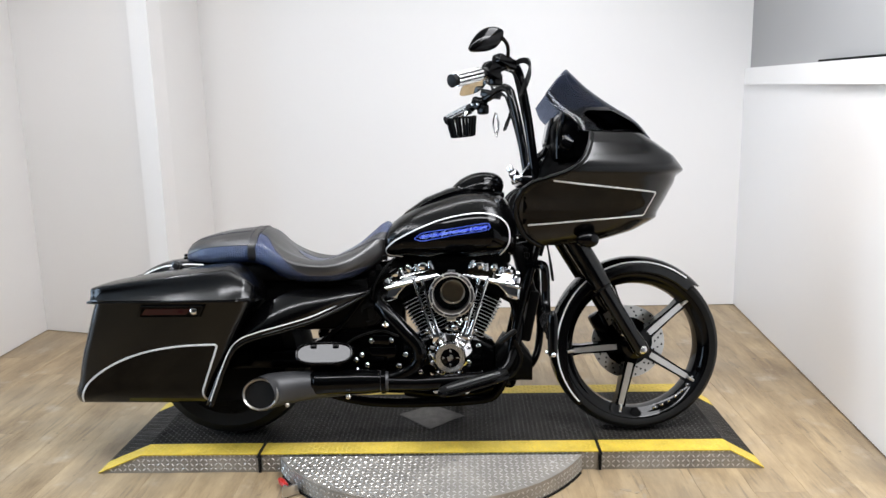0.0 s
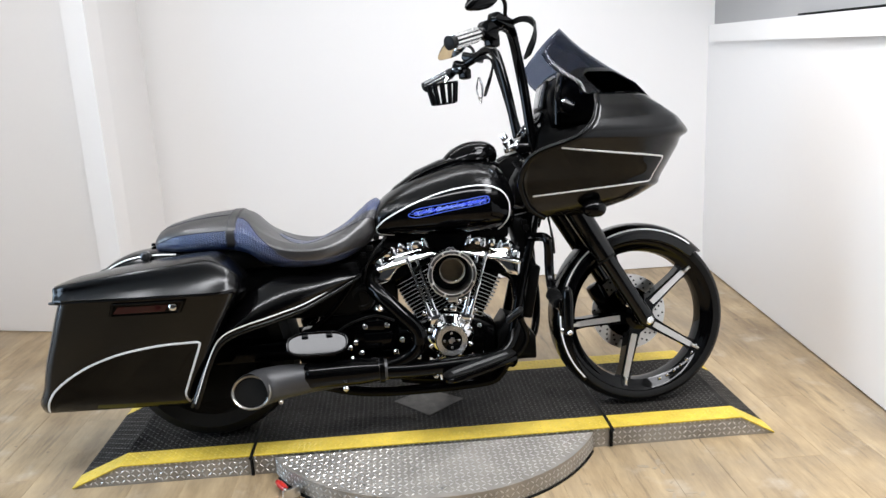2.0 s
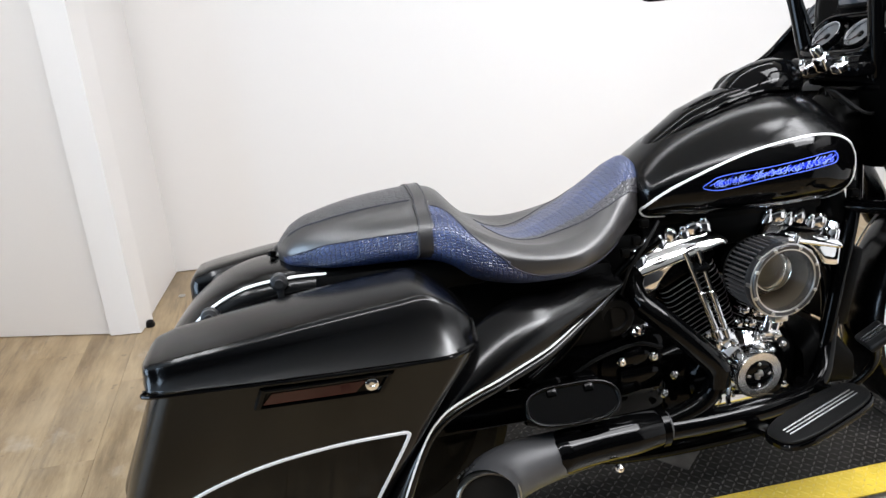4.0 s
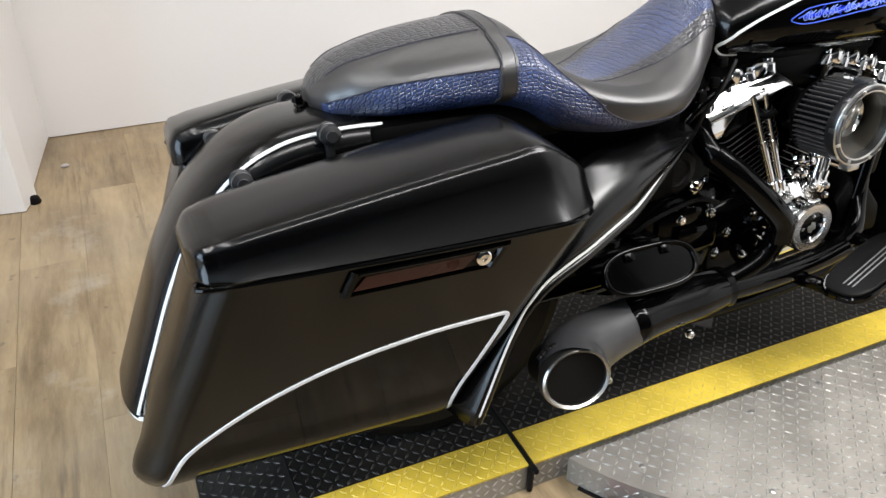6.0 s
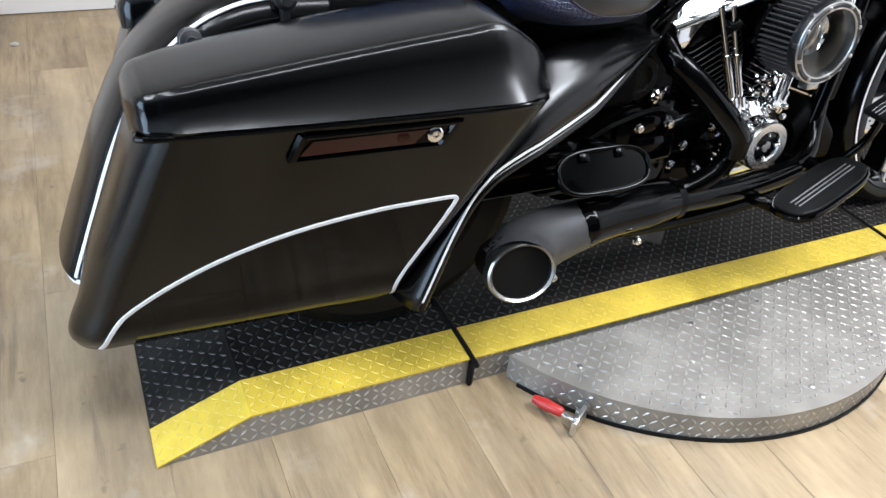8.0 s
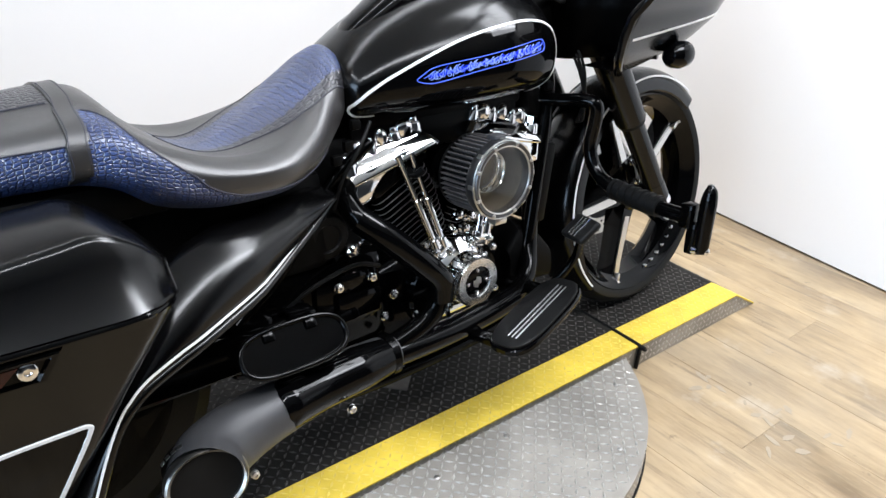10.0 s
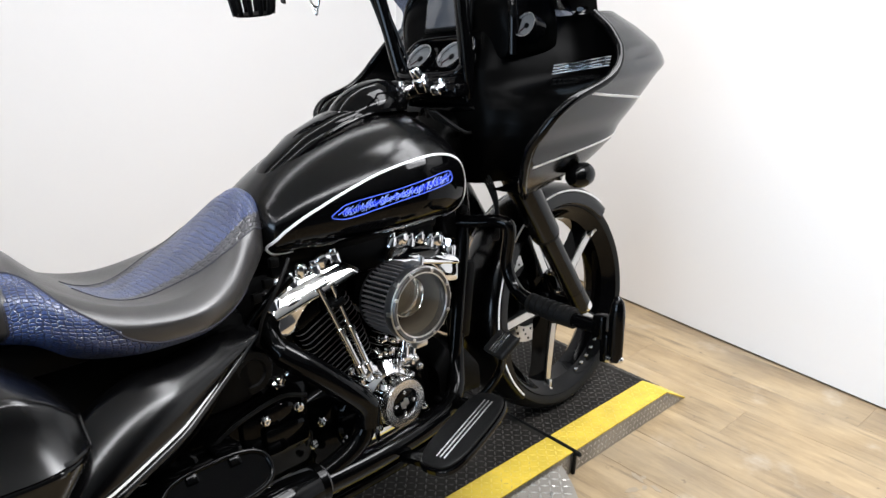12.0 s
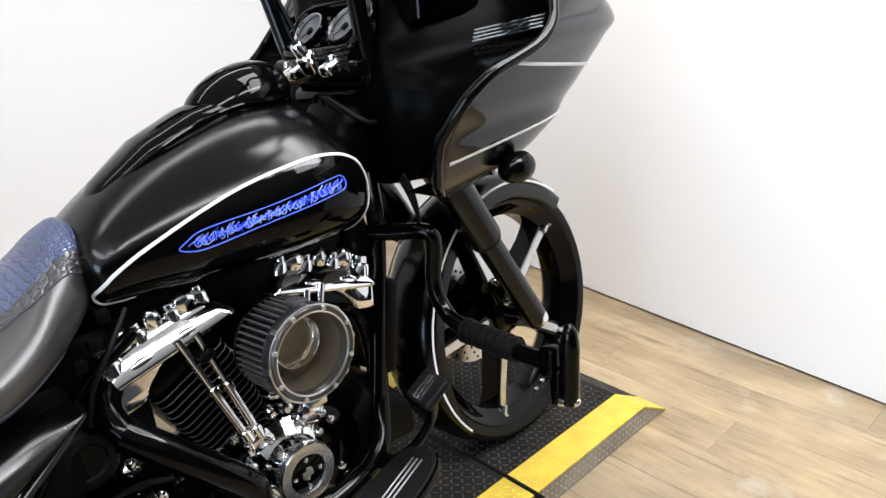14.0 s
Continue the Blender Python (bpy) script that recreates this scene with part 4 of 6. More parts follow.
# -- seat --
SEAT = [(-1.045, 0.724, 0.035, 0.012, 0.020), (-1.030, 0.727, 0.078, 0.028, 0.030), (-1.00, 0.734, 0.112, 0.046, 0.042), (-0.95, 0.740, 0.146, 0.058, 0.052), (-0.88, 0.745, 0.170, 0.069, 0.058), (-0.80, 0.747, 0.184, 0.077, 0.060), (-0.735, 0.745, 0.192, 0.082, 0.062), (-0.695, 0.737, 0.202, 0.083, 0.068), (-0.645, 0.712, 0.222, 0.064, 0.078), (-0.58, 0.684, 0.240, 0.056, 0.066), (-0.50, 0.674, 0.248, 0.046, 0.060), (-0.42, 0.680, 0.238, 0.052, 0.062), (-0.35, 0.702, 0.198, 0.060, 0.066), (-0.30, 0.727, 0.156, 0.075, 0.066), (-0.26, 0.749, 0.120, 0.083, 0.060), (-0.235, 0.762, 0.090, 0.076, 0.055), (-0.218, 0.767, 0.060, 0.050, 0.040), (-0.210, 0.769, 0.03, 0.025, 0.02)]
NS = 160
seat_rows = []
for x, zc, hw, up, dn in spline(SEAT, 230):
    row = sup(x, zc, hw, up, dn, 2.15, NS, n_down=3.0)
    dish = 0.030 * math.exp(-(((x + 0.53) / 0.11) ** 2))
    seat_rows.append([(px, py, pz - dish * max(0.0, 1 - (py / hw) ** 2 * 1.6) * (1 if pz > zc else 0) + (0.012 * math.exp(-(((x + 0.55) / 0.12) ** 2)) * max(0, (py / hw) ** 2 - 0.4) if pz > zc else 0)) for px, py, pz in row])


def seat_zone(x, k):
    """Which leather at x and at the share k of the way from the crown by the side to the underside."""
    if x < -0.735:
        low, high = 0.215 + 0.05 * max(0, (-x - 0.95) / 0.1), 0.37
        return 1 if low < k < high and x > -1.035 else (2 if k < 0.085 else 0)
    if x < -0.30:
        low = np.interp(x, [-0.735, -0.70, -0.66, -0.60, -0.52, -0.42, -0.34, -0.31, -0.30], [0.11, 0.12, 0.17, 0.245, 0.285, 0.298, 0.315, 0.345, 0.40])
        if low < k < 0.390:
            return 1
    if x > -0.60:
        wide = np.interp(x, [-0.60, -0.55, -0.45, -0.35, -0.28, -0.21], [0.02, 0.05, 0.075, 0.115, 0.17, 0.28])
        if k < wide * 0.70:
            return 1
        if k < wide:
            return 2
    return 0


# how far round the seat each point lies from the crown, for the lie of the hide
girth = []
for row in seat_rows:
    way = np.concatenate(([0.0], np.cumsum(np.linalg.norm(np.diff(np.array(row), axis=0), axis=1))))
    girth.append(np.minimum(way, way[-1] - way))


def seat_faces(zone):
    bm = bmesh.new()
    grid, flat = {}, {}

    def v(i, k):
        k %= NS
        if (i, k) not in grid:
            grid[i, k] = bm.verts.new(seat_rows[i][k])
            flat[grid[i, k]] = (seat_rows[i][0][0], float(girth[i][k]))
        return grid[i, k]

    for i in range(len(seat_rows) - 1):
        x = (seat_rows[i][0][0] + seat_rows[i + 1][0][0]) / 2
        for k in range(NS):
            share = (k + 0.5) / NS
            share = min(share, 1 - share)
            if seat_zone(x, share) == zone:
                bm.faces.new((v(i, k), v(i, k + 1), v(i + 1, k + 1), v(i + 1, k)))
    if zone == 0:
        bm.faces.new([v(0, k) for k in range(NS)])
        bm.faces.new([v(len(seat_rows) - 1, k) for k in range(NS)][::-1])
    layer = bm.loops.layers.uv.new("hide")
    for f in bm.faces:
        for loop in f.loops:
            loop[layer].uv = flat[loop.vert]
    return bm


seat = part("seat", seat_faces(0), LEATHER, bike, "two-up seat of black leather with blue croc panels", sharp=80)
part("croc_panel", seat_faces(1), CROC, seat, "blue embossed croc leather panel", sharp=80)
part("croc_inlay", seat_faces(2), CROC_DARK, seat, "dark embossed croc leather inlay", sharp=80)


def seat_at(x, k, lift=0.0):
    i = min(range(len(seat_rows)), key=lambda n: abs(seat_rows[n][0][0] - x))
    a = k * NS
    j = int(a) % NS
    p = Vector(seat_rows[i][j]).lerp(Vector(seat_rows[i][(j + 1) % NS]), a - int(a))
    c = Vector((p.x, 0, 0.70))
    return p + (p - c).normalized() * lift


def seam(points, name="seam"):
    for s in (1, -1):
        part(name, tube([seat_at(x, k if s > 0 else 1 - k, 0.0006) for x, k in points], 0.0016, 6, 4), THREAD, seat, "stitched seam")


seam([(x, np.interp(x, [-1.03, -0.95], [0.26, 0.215])) for x in linspace(-1.03, -0.745, 16)])
seam([(x, np.interp(x, [-0.735, -0.70, -0.66, -0.60, -0.52, -0.42, -0.34, -0.31, -0.30], [0.11, 0.12, 0.17, 0.245, 0.285, 0.298, 0.315, 0.345, 0.385])) for x in linspace(-0.72, -0.301, 28)])
seam([(x, np.interp(x, [-0.60, -0.55, -0.45, -0.35, -0.28, -0.22], [0.02, 0.05, 0.075, 0.115, 0.17, 0.265])) for x in linspace(-0.595, -0.225, 24)])
seam([(x, 0.085) for x in linspace(-1.02, -0.76, 14)])
# strap over the seat, from side to side
strap_rows = []
for i, k in enumerate(linspace(-0.34, 0.34, 60)):
    x = -0.737 - 0.012 * (abs(k) / 0.34)
    p = seat_at(x, k % 1.0, 0.0)
    n = (p - Vector((p.x, 0, 0.70))).normalized()
    strap_rows.append([p + n * a + Vector((b, 0, 0)) for a, b in ((-0.001, -0.016), (0.004, -0.015), (0.0045, 0.015), (-0.001, 0.016))])
part("strap", loft(strap_rows), LEATHER, seat, "black leather passenger strap")
for b in (-0.012, 0.012):
    part("strap_stitch", tube([Vector(r[1]) * 0.5 + Vector(r[2]) * 0.5 + Vector((b, 0, 0)) for r in strap_rows[::3]], 0.0009, 5, 2), THREAD, seat)
part("tail_bracket", join(box((-1.050, 0.0, 0.705), (0.030, 0.030, 0.012), 0.003), bolt((-1.060, 0, 0.712), 0.009, 0.010, (-90, 0, 0)), box((-1.058, -0.022, 0.700), (0.012, 0.012, 0.022), 0.003)), ENGINE_BLACK, seat, "black seat bracket and screw")

# -- saddlebags --
BODY = [(0.180, -1.437, -0.905, -0.285), (0.20, -1.440, -0.897, -0.306), (0.27, -1.414, -0.865, -0.332), (0.36, -1.383, -0.820, -0.360), (0.45, -1.345, -0.775, -0.384), (0.54, -1.308, -0.722, -0.405), (0.576, -1.292, -0.702, -0.414)]


def rounded(x0, x1, y0, y1, z, r, n=7):
    pts = []
    for cx, cy, a0 in ((x1 - r, y1 - r, 0), (x0 + r, y1 - r, 90), (x0 + r, y0 + r, 180), (x1 - r, y0 + r, 270)):
        pts += [(cx + r * math.cos(radians(a0 + 90 * i / n)), cy + r * math.sin(radians(a0 + 90 * i / n)), z) for i in range(n + 1)]
    return pts


def saddlebag(s):
    def own(bm):
        return mirrored(bm) if s > 0 else bm

    def bag_row(z, x0, x1, v):
        """One level of the bag, its tail corner drawn round more widely than the others."""
        r = 0.036 if z > 0.19 else 0.03
        row = rounded(x0, x1, v, -0.170 - 0.02 * (z < 0.3), z, r, 9)
        tail = [(x0 + 0.052 * (1 - math.cos(a)), v + 0.088 * (1 - math.sin(a)), z) for a in linspace(0, math.pi / 2, 10)]
        return row[:20] + tail + row[30:]

    body = loft([bag_row(*k) for k in spline(BODY, 30)])
    hit = projector(body)
    stripe = pinstripe(hit, [(-1.398, 0.185), (-1.375, 0.235), (-1.345, 0.272), (-1.28, 0.318), (-1.20, 0.358), (-1.10, 0.390), (-0.98, 0.410), (-0.868, 0.416), (-0.842, 0.414), (-0.844, 0.398), (-0.872, 0.335), (-0.905, 0.262), (-0.918, 0.225), (-0.912, 0.190)], 0.0075, 8)
    gloss = patch(hit, [(-1.398, 0.185), (-1.375, 0.235), (-1.345, 0.272), (-1.28, 0.318), (-1.20, 0.358), (-1.10, 0.390), (-0.98, 0.410), (-0.842, 0.414), (-0.872, 0.335), (-0.905, 0.262), (-0.925, 0.190)], 0.008)
    latch_at = [hit(x, z, 0.004)[0] for x, z in ((-1.115, 0.525), (-0.880, 0.525), (-0.858, 0.566), (-1.098, 0.566))]
    bag = part("saddlebag", own(body), SATIN, bike, "stretched satin black saddlebag with silver pinstripe", sharp=50)
    part("pinstripe", own(stripe), STRIPE, bag, "silver pinstripe")
    part("gloss_panel", own(gloss), GLOSS, bag, "gloss black lower panel")
    lid_rows = []
    # rows along the lid: crown height, crest across and up, outer edge, inner edge
    for x, top, yc, zc, vo, vi in spline([(-1.302, 0.616, -0.350, 0.612, -0.362, -0.225), (-1.292, 0.630, -0.385, 0.622, -0.398, -0.208), (-1.270, 0.640, -0.396, 0.628, -0.414, -0.198), (-1.20, 0.655, -0.400, 0.639, -0.424, -0.192), (-1.08, 0.674, -0.398, 0.655, -0.431, -0.188), (-0.95, 0.691, -0.392, 0.670, -0.434, -0.184), (-0.83, 0.703, -0.384, 0.682, -0.434, -0.182), (-0.795, 0.704, -0.379, 0.685, -0.434, -0.182), (-0.778, 0.699, -0.377, 0.682, -0.433, -0.184), (-0.748, 0.680, -0.374, 0.666, -0.424, -0.190), (-0.716, 0.652, -0.366, 0.642, -0.402, -0.200), (-0.694, 0.625, -0.342, 0.620, -0.368, -0.212), (-0.686, 0.612, -0.312, 0.611, -0.332, -0.222)], 84):
        bulge = 0.006 * min(1.0, (zc - 0.584) / 0.06)
        row = [(vi, 0.584), (vi + 0.0005, 0.584 + (top - 0.584) * 0.55), (vi - 0.006, 0.584 + (top - 0.584) * 0.82), (vi - 0.022, 0.584 + (top - 0.584) * 0.95)]
        row += [(vi - 0.045 + (yc + 0.010 - vi + 0.045) * k, top + (zc + 0.003 - top) * k**2.2) for k in linspace(0, 1, 7)]
        row += [(yc + 0.004, zc + 0.0012), (yc, zc - 0.002), (yc - 0.003, zc - 0.006)]
        row += [(yc - 0.003 + (vo - yc + 0.003) * k + bulge * math.sin(math.pi * k), zc - 0.006 + (0.585 - zc + 0.006) * k) for k in (0.25, 0.5, 0.75, 0.93, 1.0)]
        lid_rows.append([(x, y, z) for y, z in row] + [(x, vo * 0.985, 0.571), (x, vi * 1.015, 0.571)])
    lid_bm = loft(lid_rows)
    lid_hit = projector(lid_bm)
    lid = part("lid", own(lid_bm), SATIN, bag, "satin black saddlebag lid", sharp=60)
    part("lid_seam", own(tube([(-1.298, -0.385, 0.577), (-1.27, -0.415, 0.577), (-1.0, -0.434, 0.579), (-0.79, -0.434, 0.579), (-0.735, -0.416, 0.579), (-0.698, -0.372, 0.580)], 0.0042, 8, 6)), GLOSS, lid, "gloss lid seam")
    a, b, c, d = latch_at
    mid = (a + b + c + d) / 4
    n = (b - a).cross(d - a).normalized()
    n = n if n.y < 0 else -n
    rim = []
    for k in (1.0, 0.97, 0.90, 0.86):
        rim.append([mid + (p - mid) * k + n * (0.007 if k in (0.97, 0.90) else 0.0) for p in latch_at])
    latch = part("latch", own(loft(rim, cap=False)), GLOSS, bag, "gloss black latch frame", sharp=20)
    part("latch_plate", own(loft([[mid + (p - mid) * 0.93 - n * 0.003 for p in latch_at], [mid + (p - mid) * 0.91 + n * 0.002 for p in latch_at]])), ENGINE_BLACK, latch)
    part("reflector", own(loft([[a.lerp(b, u) * (1 - w) + d.lerp(c, u) * w + n * e for u, w in ((0.06, 0.2), (0.76, 0.2), (0.80, 0.74), (0.10, 0.74))] for e in (0.0, 0.005)])), RED_LENS, latch, "dark red reflector")
    part("lever_lip", own(tube([d + (c - d) * 0.03 + n * 0.008, d.lerp(c, 0.5) + n * 0.009, c - (c - d) * 0.03 + n * 0.008], 0.005, 8, 4)), GLOSS, latch)
    lk = a.lerp(b, 0.86) * 0.5 + d.lerp(c, 0.86) * 0.5
    part("lock", own(lathe([(0.012, 0.0), (0.012, 0.008), (0.009, 0.010), (0.005, 0.010), (0.004, 0.007)], lk, (0, 0, 0), 18)), CHROME, latch, "chrome lock")
    part("logo_spot", own(lathe([(0.009, 0.0), (0.009, 0.0065), (0.006, 0.0067)], a.lerp(b, 0.66) * 0.5 + d.lerp(c, 0.66) * 0.5, (0, 0, 0), 14)), RED_LENS, latch)
    # the bags draw in towards the tail
    for o in (bag, *bag.children_recursive):
        for v in o.data.vertices:
            k = max(0.0, (-0.68 - v.co.x) / 0.76) * min(1.0, max(0.0, (abs(v.co.y) - 0.17) / 0.12))
            v.co.y -= math.copysign(0.040 * k, v.co.y)
            if s > 0:
                v.co += Vector((0.035, -0.012, 0.022))
    return bag


for s in (-1, 1):
    saddlebag(s)

# -- rear fender --
crown = [(-0.86, 0.690), (-0.95, 0.704), (-1.04, 0.706), (-1.13, 0.694), (-1.215, 0.652), (-1.290, 0.575), (-1.342, 0.485), (-1.388, 0.380), (-1.425, 0.292), (-1.437, 0.262)]
cl = curve([(x, 0, z) for x, z in crown], 8)
path = []
for i, p in enumerate(cl):
    d = (cl[min(i + 1, len(cl) - 1)] - cl[max(i - 1, 0)]).normalized()
    inward = Vector((-d.z, 0, d.x))
    inward = inward if inward.dot(RC - p) > 0 else -inward
    path.append((p, inward, 1.0))
rear_fender = part("rear_fender", fender_band(RC, path, 0.130, 0.075, 26), SATIN, bike, "long satin black rear fender with silver pinstripe")
for s in (-1, 1):
    q = [(p + inw * 0.020 + Vector((0, s * 0.1175, 0)), Vector((0, s, 0)) - inw * 0.9) for p, inw, _ in path[8:-3]]
    part("pinstripe", ribbon([a for a, _ in q], [b.normalized() for _, b in q], 0.0068), STRIPE, rear_fender, "silver pinstripe")
p, inw, _ = path[-4]
tailpts = [p + inw * (0.040 - 0.036 * math.sin(math.pi * t)) + Vector((0, -0.1275 * math.cos(math.pi * t), -0.022 * math.sin(math.pi * t))) - inw * 0.004 for t in linspace(0, 1, 24)]
part("pinstripe", ribbon(tailpts, [(-inw + Vector((0, -0.6 * math.cos(math.pi * t), 0))).normalized() for t in linspace(0, 1, 24)], 0.0075), STRIPE, rear_fender, "silver pinstripe")
for s in (-1, 1):
    for gx, gz in ((-1.048, 0.668), (-1.192, 0.616)):
        part("docking_grommet", join(lathe([(0.016, 0.0), (0.018, 0.008), (0.012, 0.011), (0.012, 0.016), (0.017, 0.019), (0.017, 0.027), (0.009, 0.030), (0.009, 0.036)], (gx, s * 0.122, gz + 0.018), (0, 0, 0 if s < 0 else 180), 18), box((gx, s * 0.128, gz - 0.002), (0.012, 0.03, 0.05), 0.003)), RING, rear_fender, "dark metal docking grommet")

# -- side covers --
UP = [(-0.300, 0.592), (-0.36, 0.604), (-0.46, 0.606), (-0.58, 0.600), (-0.67, 0.568), (-0.735, 0.512), (-0.80, 0.420), (-0.86, 0.315), (-0.915, 0.190)]
LOW = [(-0.310, 0.578), (-0.372, 0.543), (-0.440, 0.512), (-0.515, 0.482), (-0.62, 0.455), (-0.70, 0.436), (-0.770, 0.408), (-0.815, 0.345), (-0.880, 0.185)]


def side_cover(s):
    up, low = curve([(x, 0, z) for x, z in UP], 6), curve([(x, 0, z) for x, z in LOW], 6)
    rows, edge = [], []
    for a, b in zip(up, low):
        row = []
        for t in linspace(0, 1, 12):
            p = a.lerp(b, t)
            at = [0.30, 0.40, 0.52, 0.66, 0.78, 0.92]
            top, foot = np.interp(-p.x, at, [0.093, 0.150, 0.192, 0.226, 0.262, 0.278]), np.interp(-p.x, at, [0.148, 0.195, 0.258, 0.311, 0.341, 0.336])
            p = Vector((p.x, -(top + (foot - top) * t + 0.033 * math.sin(math.pi * t)), p.z))
            row.append(p)
        rows.append(row)
        edge.append(row[-1] + Vector((0, -0.003, 0.003)))
    bm = loft(rows, closed=False)
    lip = tube([r[-1] + Vector((0, 0.004, -0.002)) for r in rows[::2]], 0.010, 10, 2)
    line = ribbon([p + Vector((0, -0.004, 0.014)) for p in edge[3:]], [Vector((0, -1, 0.2)).normalized()] * len(edge[3:]), 0.0042)
    if s > 0:
        bm, lip, line = mirrored(bm), mirrored(lip), mirrored(line)
    cover = part("side_cover", bm, SATIN, bike, "stretched satin black side cover")
    m = cover.modifiers.new("thickness", "SOLIDIFY")
    m.thickness = 0.006
    part("lower_lip", lip, SATIN, cover)
    part("pinstripe", line, STRIPE, cover, "silver pinstripe")


for s in (-1, 1):
    side_cover(s)

# -- frame --
chassis = part("frame", join(tube([(0.37, 0, 0.86), (0.36, 0, 0.80), (0.33, 0, 0.70)], 0.04, 16), tube([(0.32, 0, 0.74), (0.1, 0, 0.70), (-0.2, 0, 0.66), (-0.55, 0, 0.60)], 0.03, 12)), ENGINE_BLACK, bike, "gloss black frame")
for s in (-1, 1):
    part("down_tube", tube([(0.355, s * 0.035, 0.78), (0.32, s * 0.075, 0.66), (0.275, s * 0.092, 0.50), (0.225, s * 0.10, 0.30), (0.18, s * 0.105, 0.175), (0.08, s * 0.11, 0.140), (-0.3, s * 0.12, 0.140), (-0.55, s * 0.12, 0.20)], 0.018, 12), ENGINE_BLACK, chassis)
    part("rear_tube", tube([(-0.20, s * 0.10, 0.655), (-0.30, s * 0.095, 0.585), (-0.42, s * 0.10, 0.44), (-0.55, s * 0.10, 0.34)], 0.011, 10), ENGINE_BLACK, chassis)
part("tank_cradle", join(box((0.02, 0, 0.690), (0.44, 0.15, 0.05), 0.015), box((-0.10, 0, 0.70), (0.22, 0.10, 0.09), 0.015)), MATTE, chassis)
part("top_mount", box((0.0, 0.0, 0.650), (0.46, 0.15, 0.09), 0.02), MATTE, chassis)
part("oil_tank", box((-0.265, 0, 0.53), (0.17, 0.13, 0.28), 0.03), MATTE, chassis)
part("front_panel", box((0.297, 0, 0.62), (0.05, 0.15, 0.24), 0.015, (0, -14, 0)), MATTE, chassis)
part("under_seat_tray", box((-0.79, 0, 0.650), (0.38, 0.27, 0.07), 0.02), MATTE, chassis)
part("battery_box", box((-0.52, 0, 0.52), (0.42, 0.20, 0.20), 0.02), MATTE, chassis)
part("swingarm", join(box((-0.65, -0.115, 0.315), (0.46, 0.045, 0.075), 0.015), box((-0.65, 0.115, 0.315), (0.46, 0.045, 0.075), 0.015), box((-0.5, 0, 0.31), (0.1, 0.24, 0.12), 0.02)), ENGINE_BLACK, chassis, "black swingarm")
part("lower_cowl", loft([sup(x, z, 0.105, up, dn, 4, 28) for x, z, up, dn in ((0.175, 0.27, 0.06, 0.07), (0.21, 0.285, 0.10, 0.085), (0.27, 0.28, 0.085, 0.075), (0.315, 0.255, 0.05, 0.05))]), MATTE, chassis, "matte black lower cowl")
part("oil_cooler", box((0.312, 0, 0.46), (0.04, 0.17, 0.20), 0.01, (0, 12, 0)), MATTE, chassis)
part("triple_clamp", steered(join(box((0.425, 0, 0.835), (0.11, 0.30, 0.035), 0.012, (0, 29, 0)), box((0.375, 0, 0.925), (0.10, 0.27, 0.035), 0.012, (0, 29, 0)))), ENGINE_BLACK, chassis, "black triple clamp")
part("side_stand", tube([(-0.02, 0.13, 0.14), (0.02, 0.24, 0.06), (0.03, 0.27, 0.012)], 0.012, 10), ENGINE_BLACK, chassis, "black side stand")


# -- engine --
engine = part("engine", join(loft([sup(x, 0.255, hw, up, dn, 4.0, 36) for x, hw, up, dn in ((-0.20, 0.09, 0.09, 0.08), (-0.185, 0.115, 0.12, 0.11), (-0.10, 0.125, 0.15, 0.125), (0.0, 0.13, 0.16, 0.13), (0.10, 0.125, 0.15, 0.12), (0.165, 0.11, 0.11, 0.10), (0.18, 0.085, 0.08, 0.08))])), ENGINE_BLACK, bike, "black V-twin engine with chrome rocker covers")
V_BASE = Vector((0.008, 0, 0.285))


def jug_pose(s):
    """Local z along the cylinder; s -1: rear, 1: front."""
    return Matrix.Translation(V_BASE) @ Matrix.Rotation(radians(s * 25.5), 4, "Y")


def plate(z, hx, hy, t, r=0.02):
    bm = loft([[(x, y, zz) for x, y, _ in rounded(-hx * k, hx * k, -hy * k, hy * k, 0, r, 5)] for zz, k in ((z - t / 2, 0.985), (z - t / 3, 1.0), (z + t / 3, 1.0), (z + t / 2, 0.985))])
    return bm


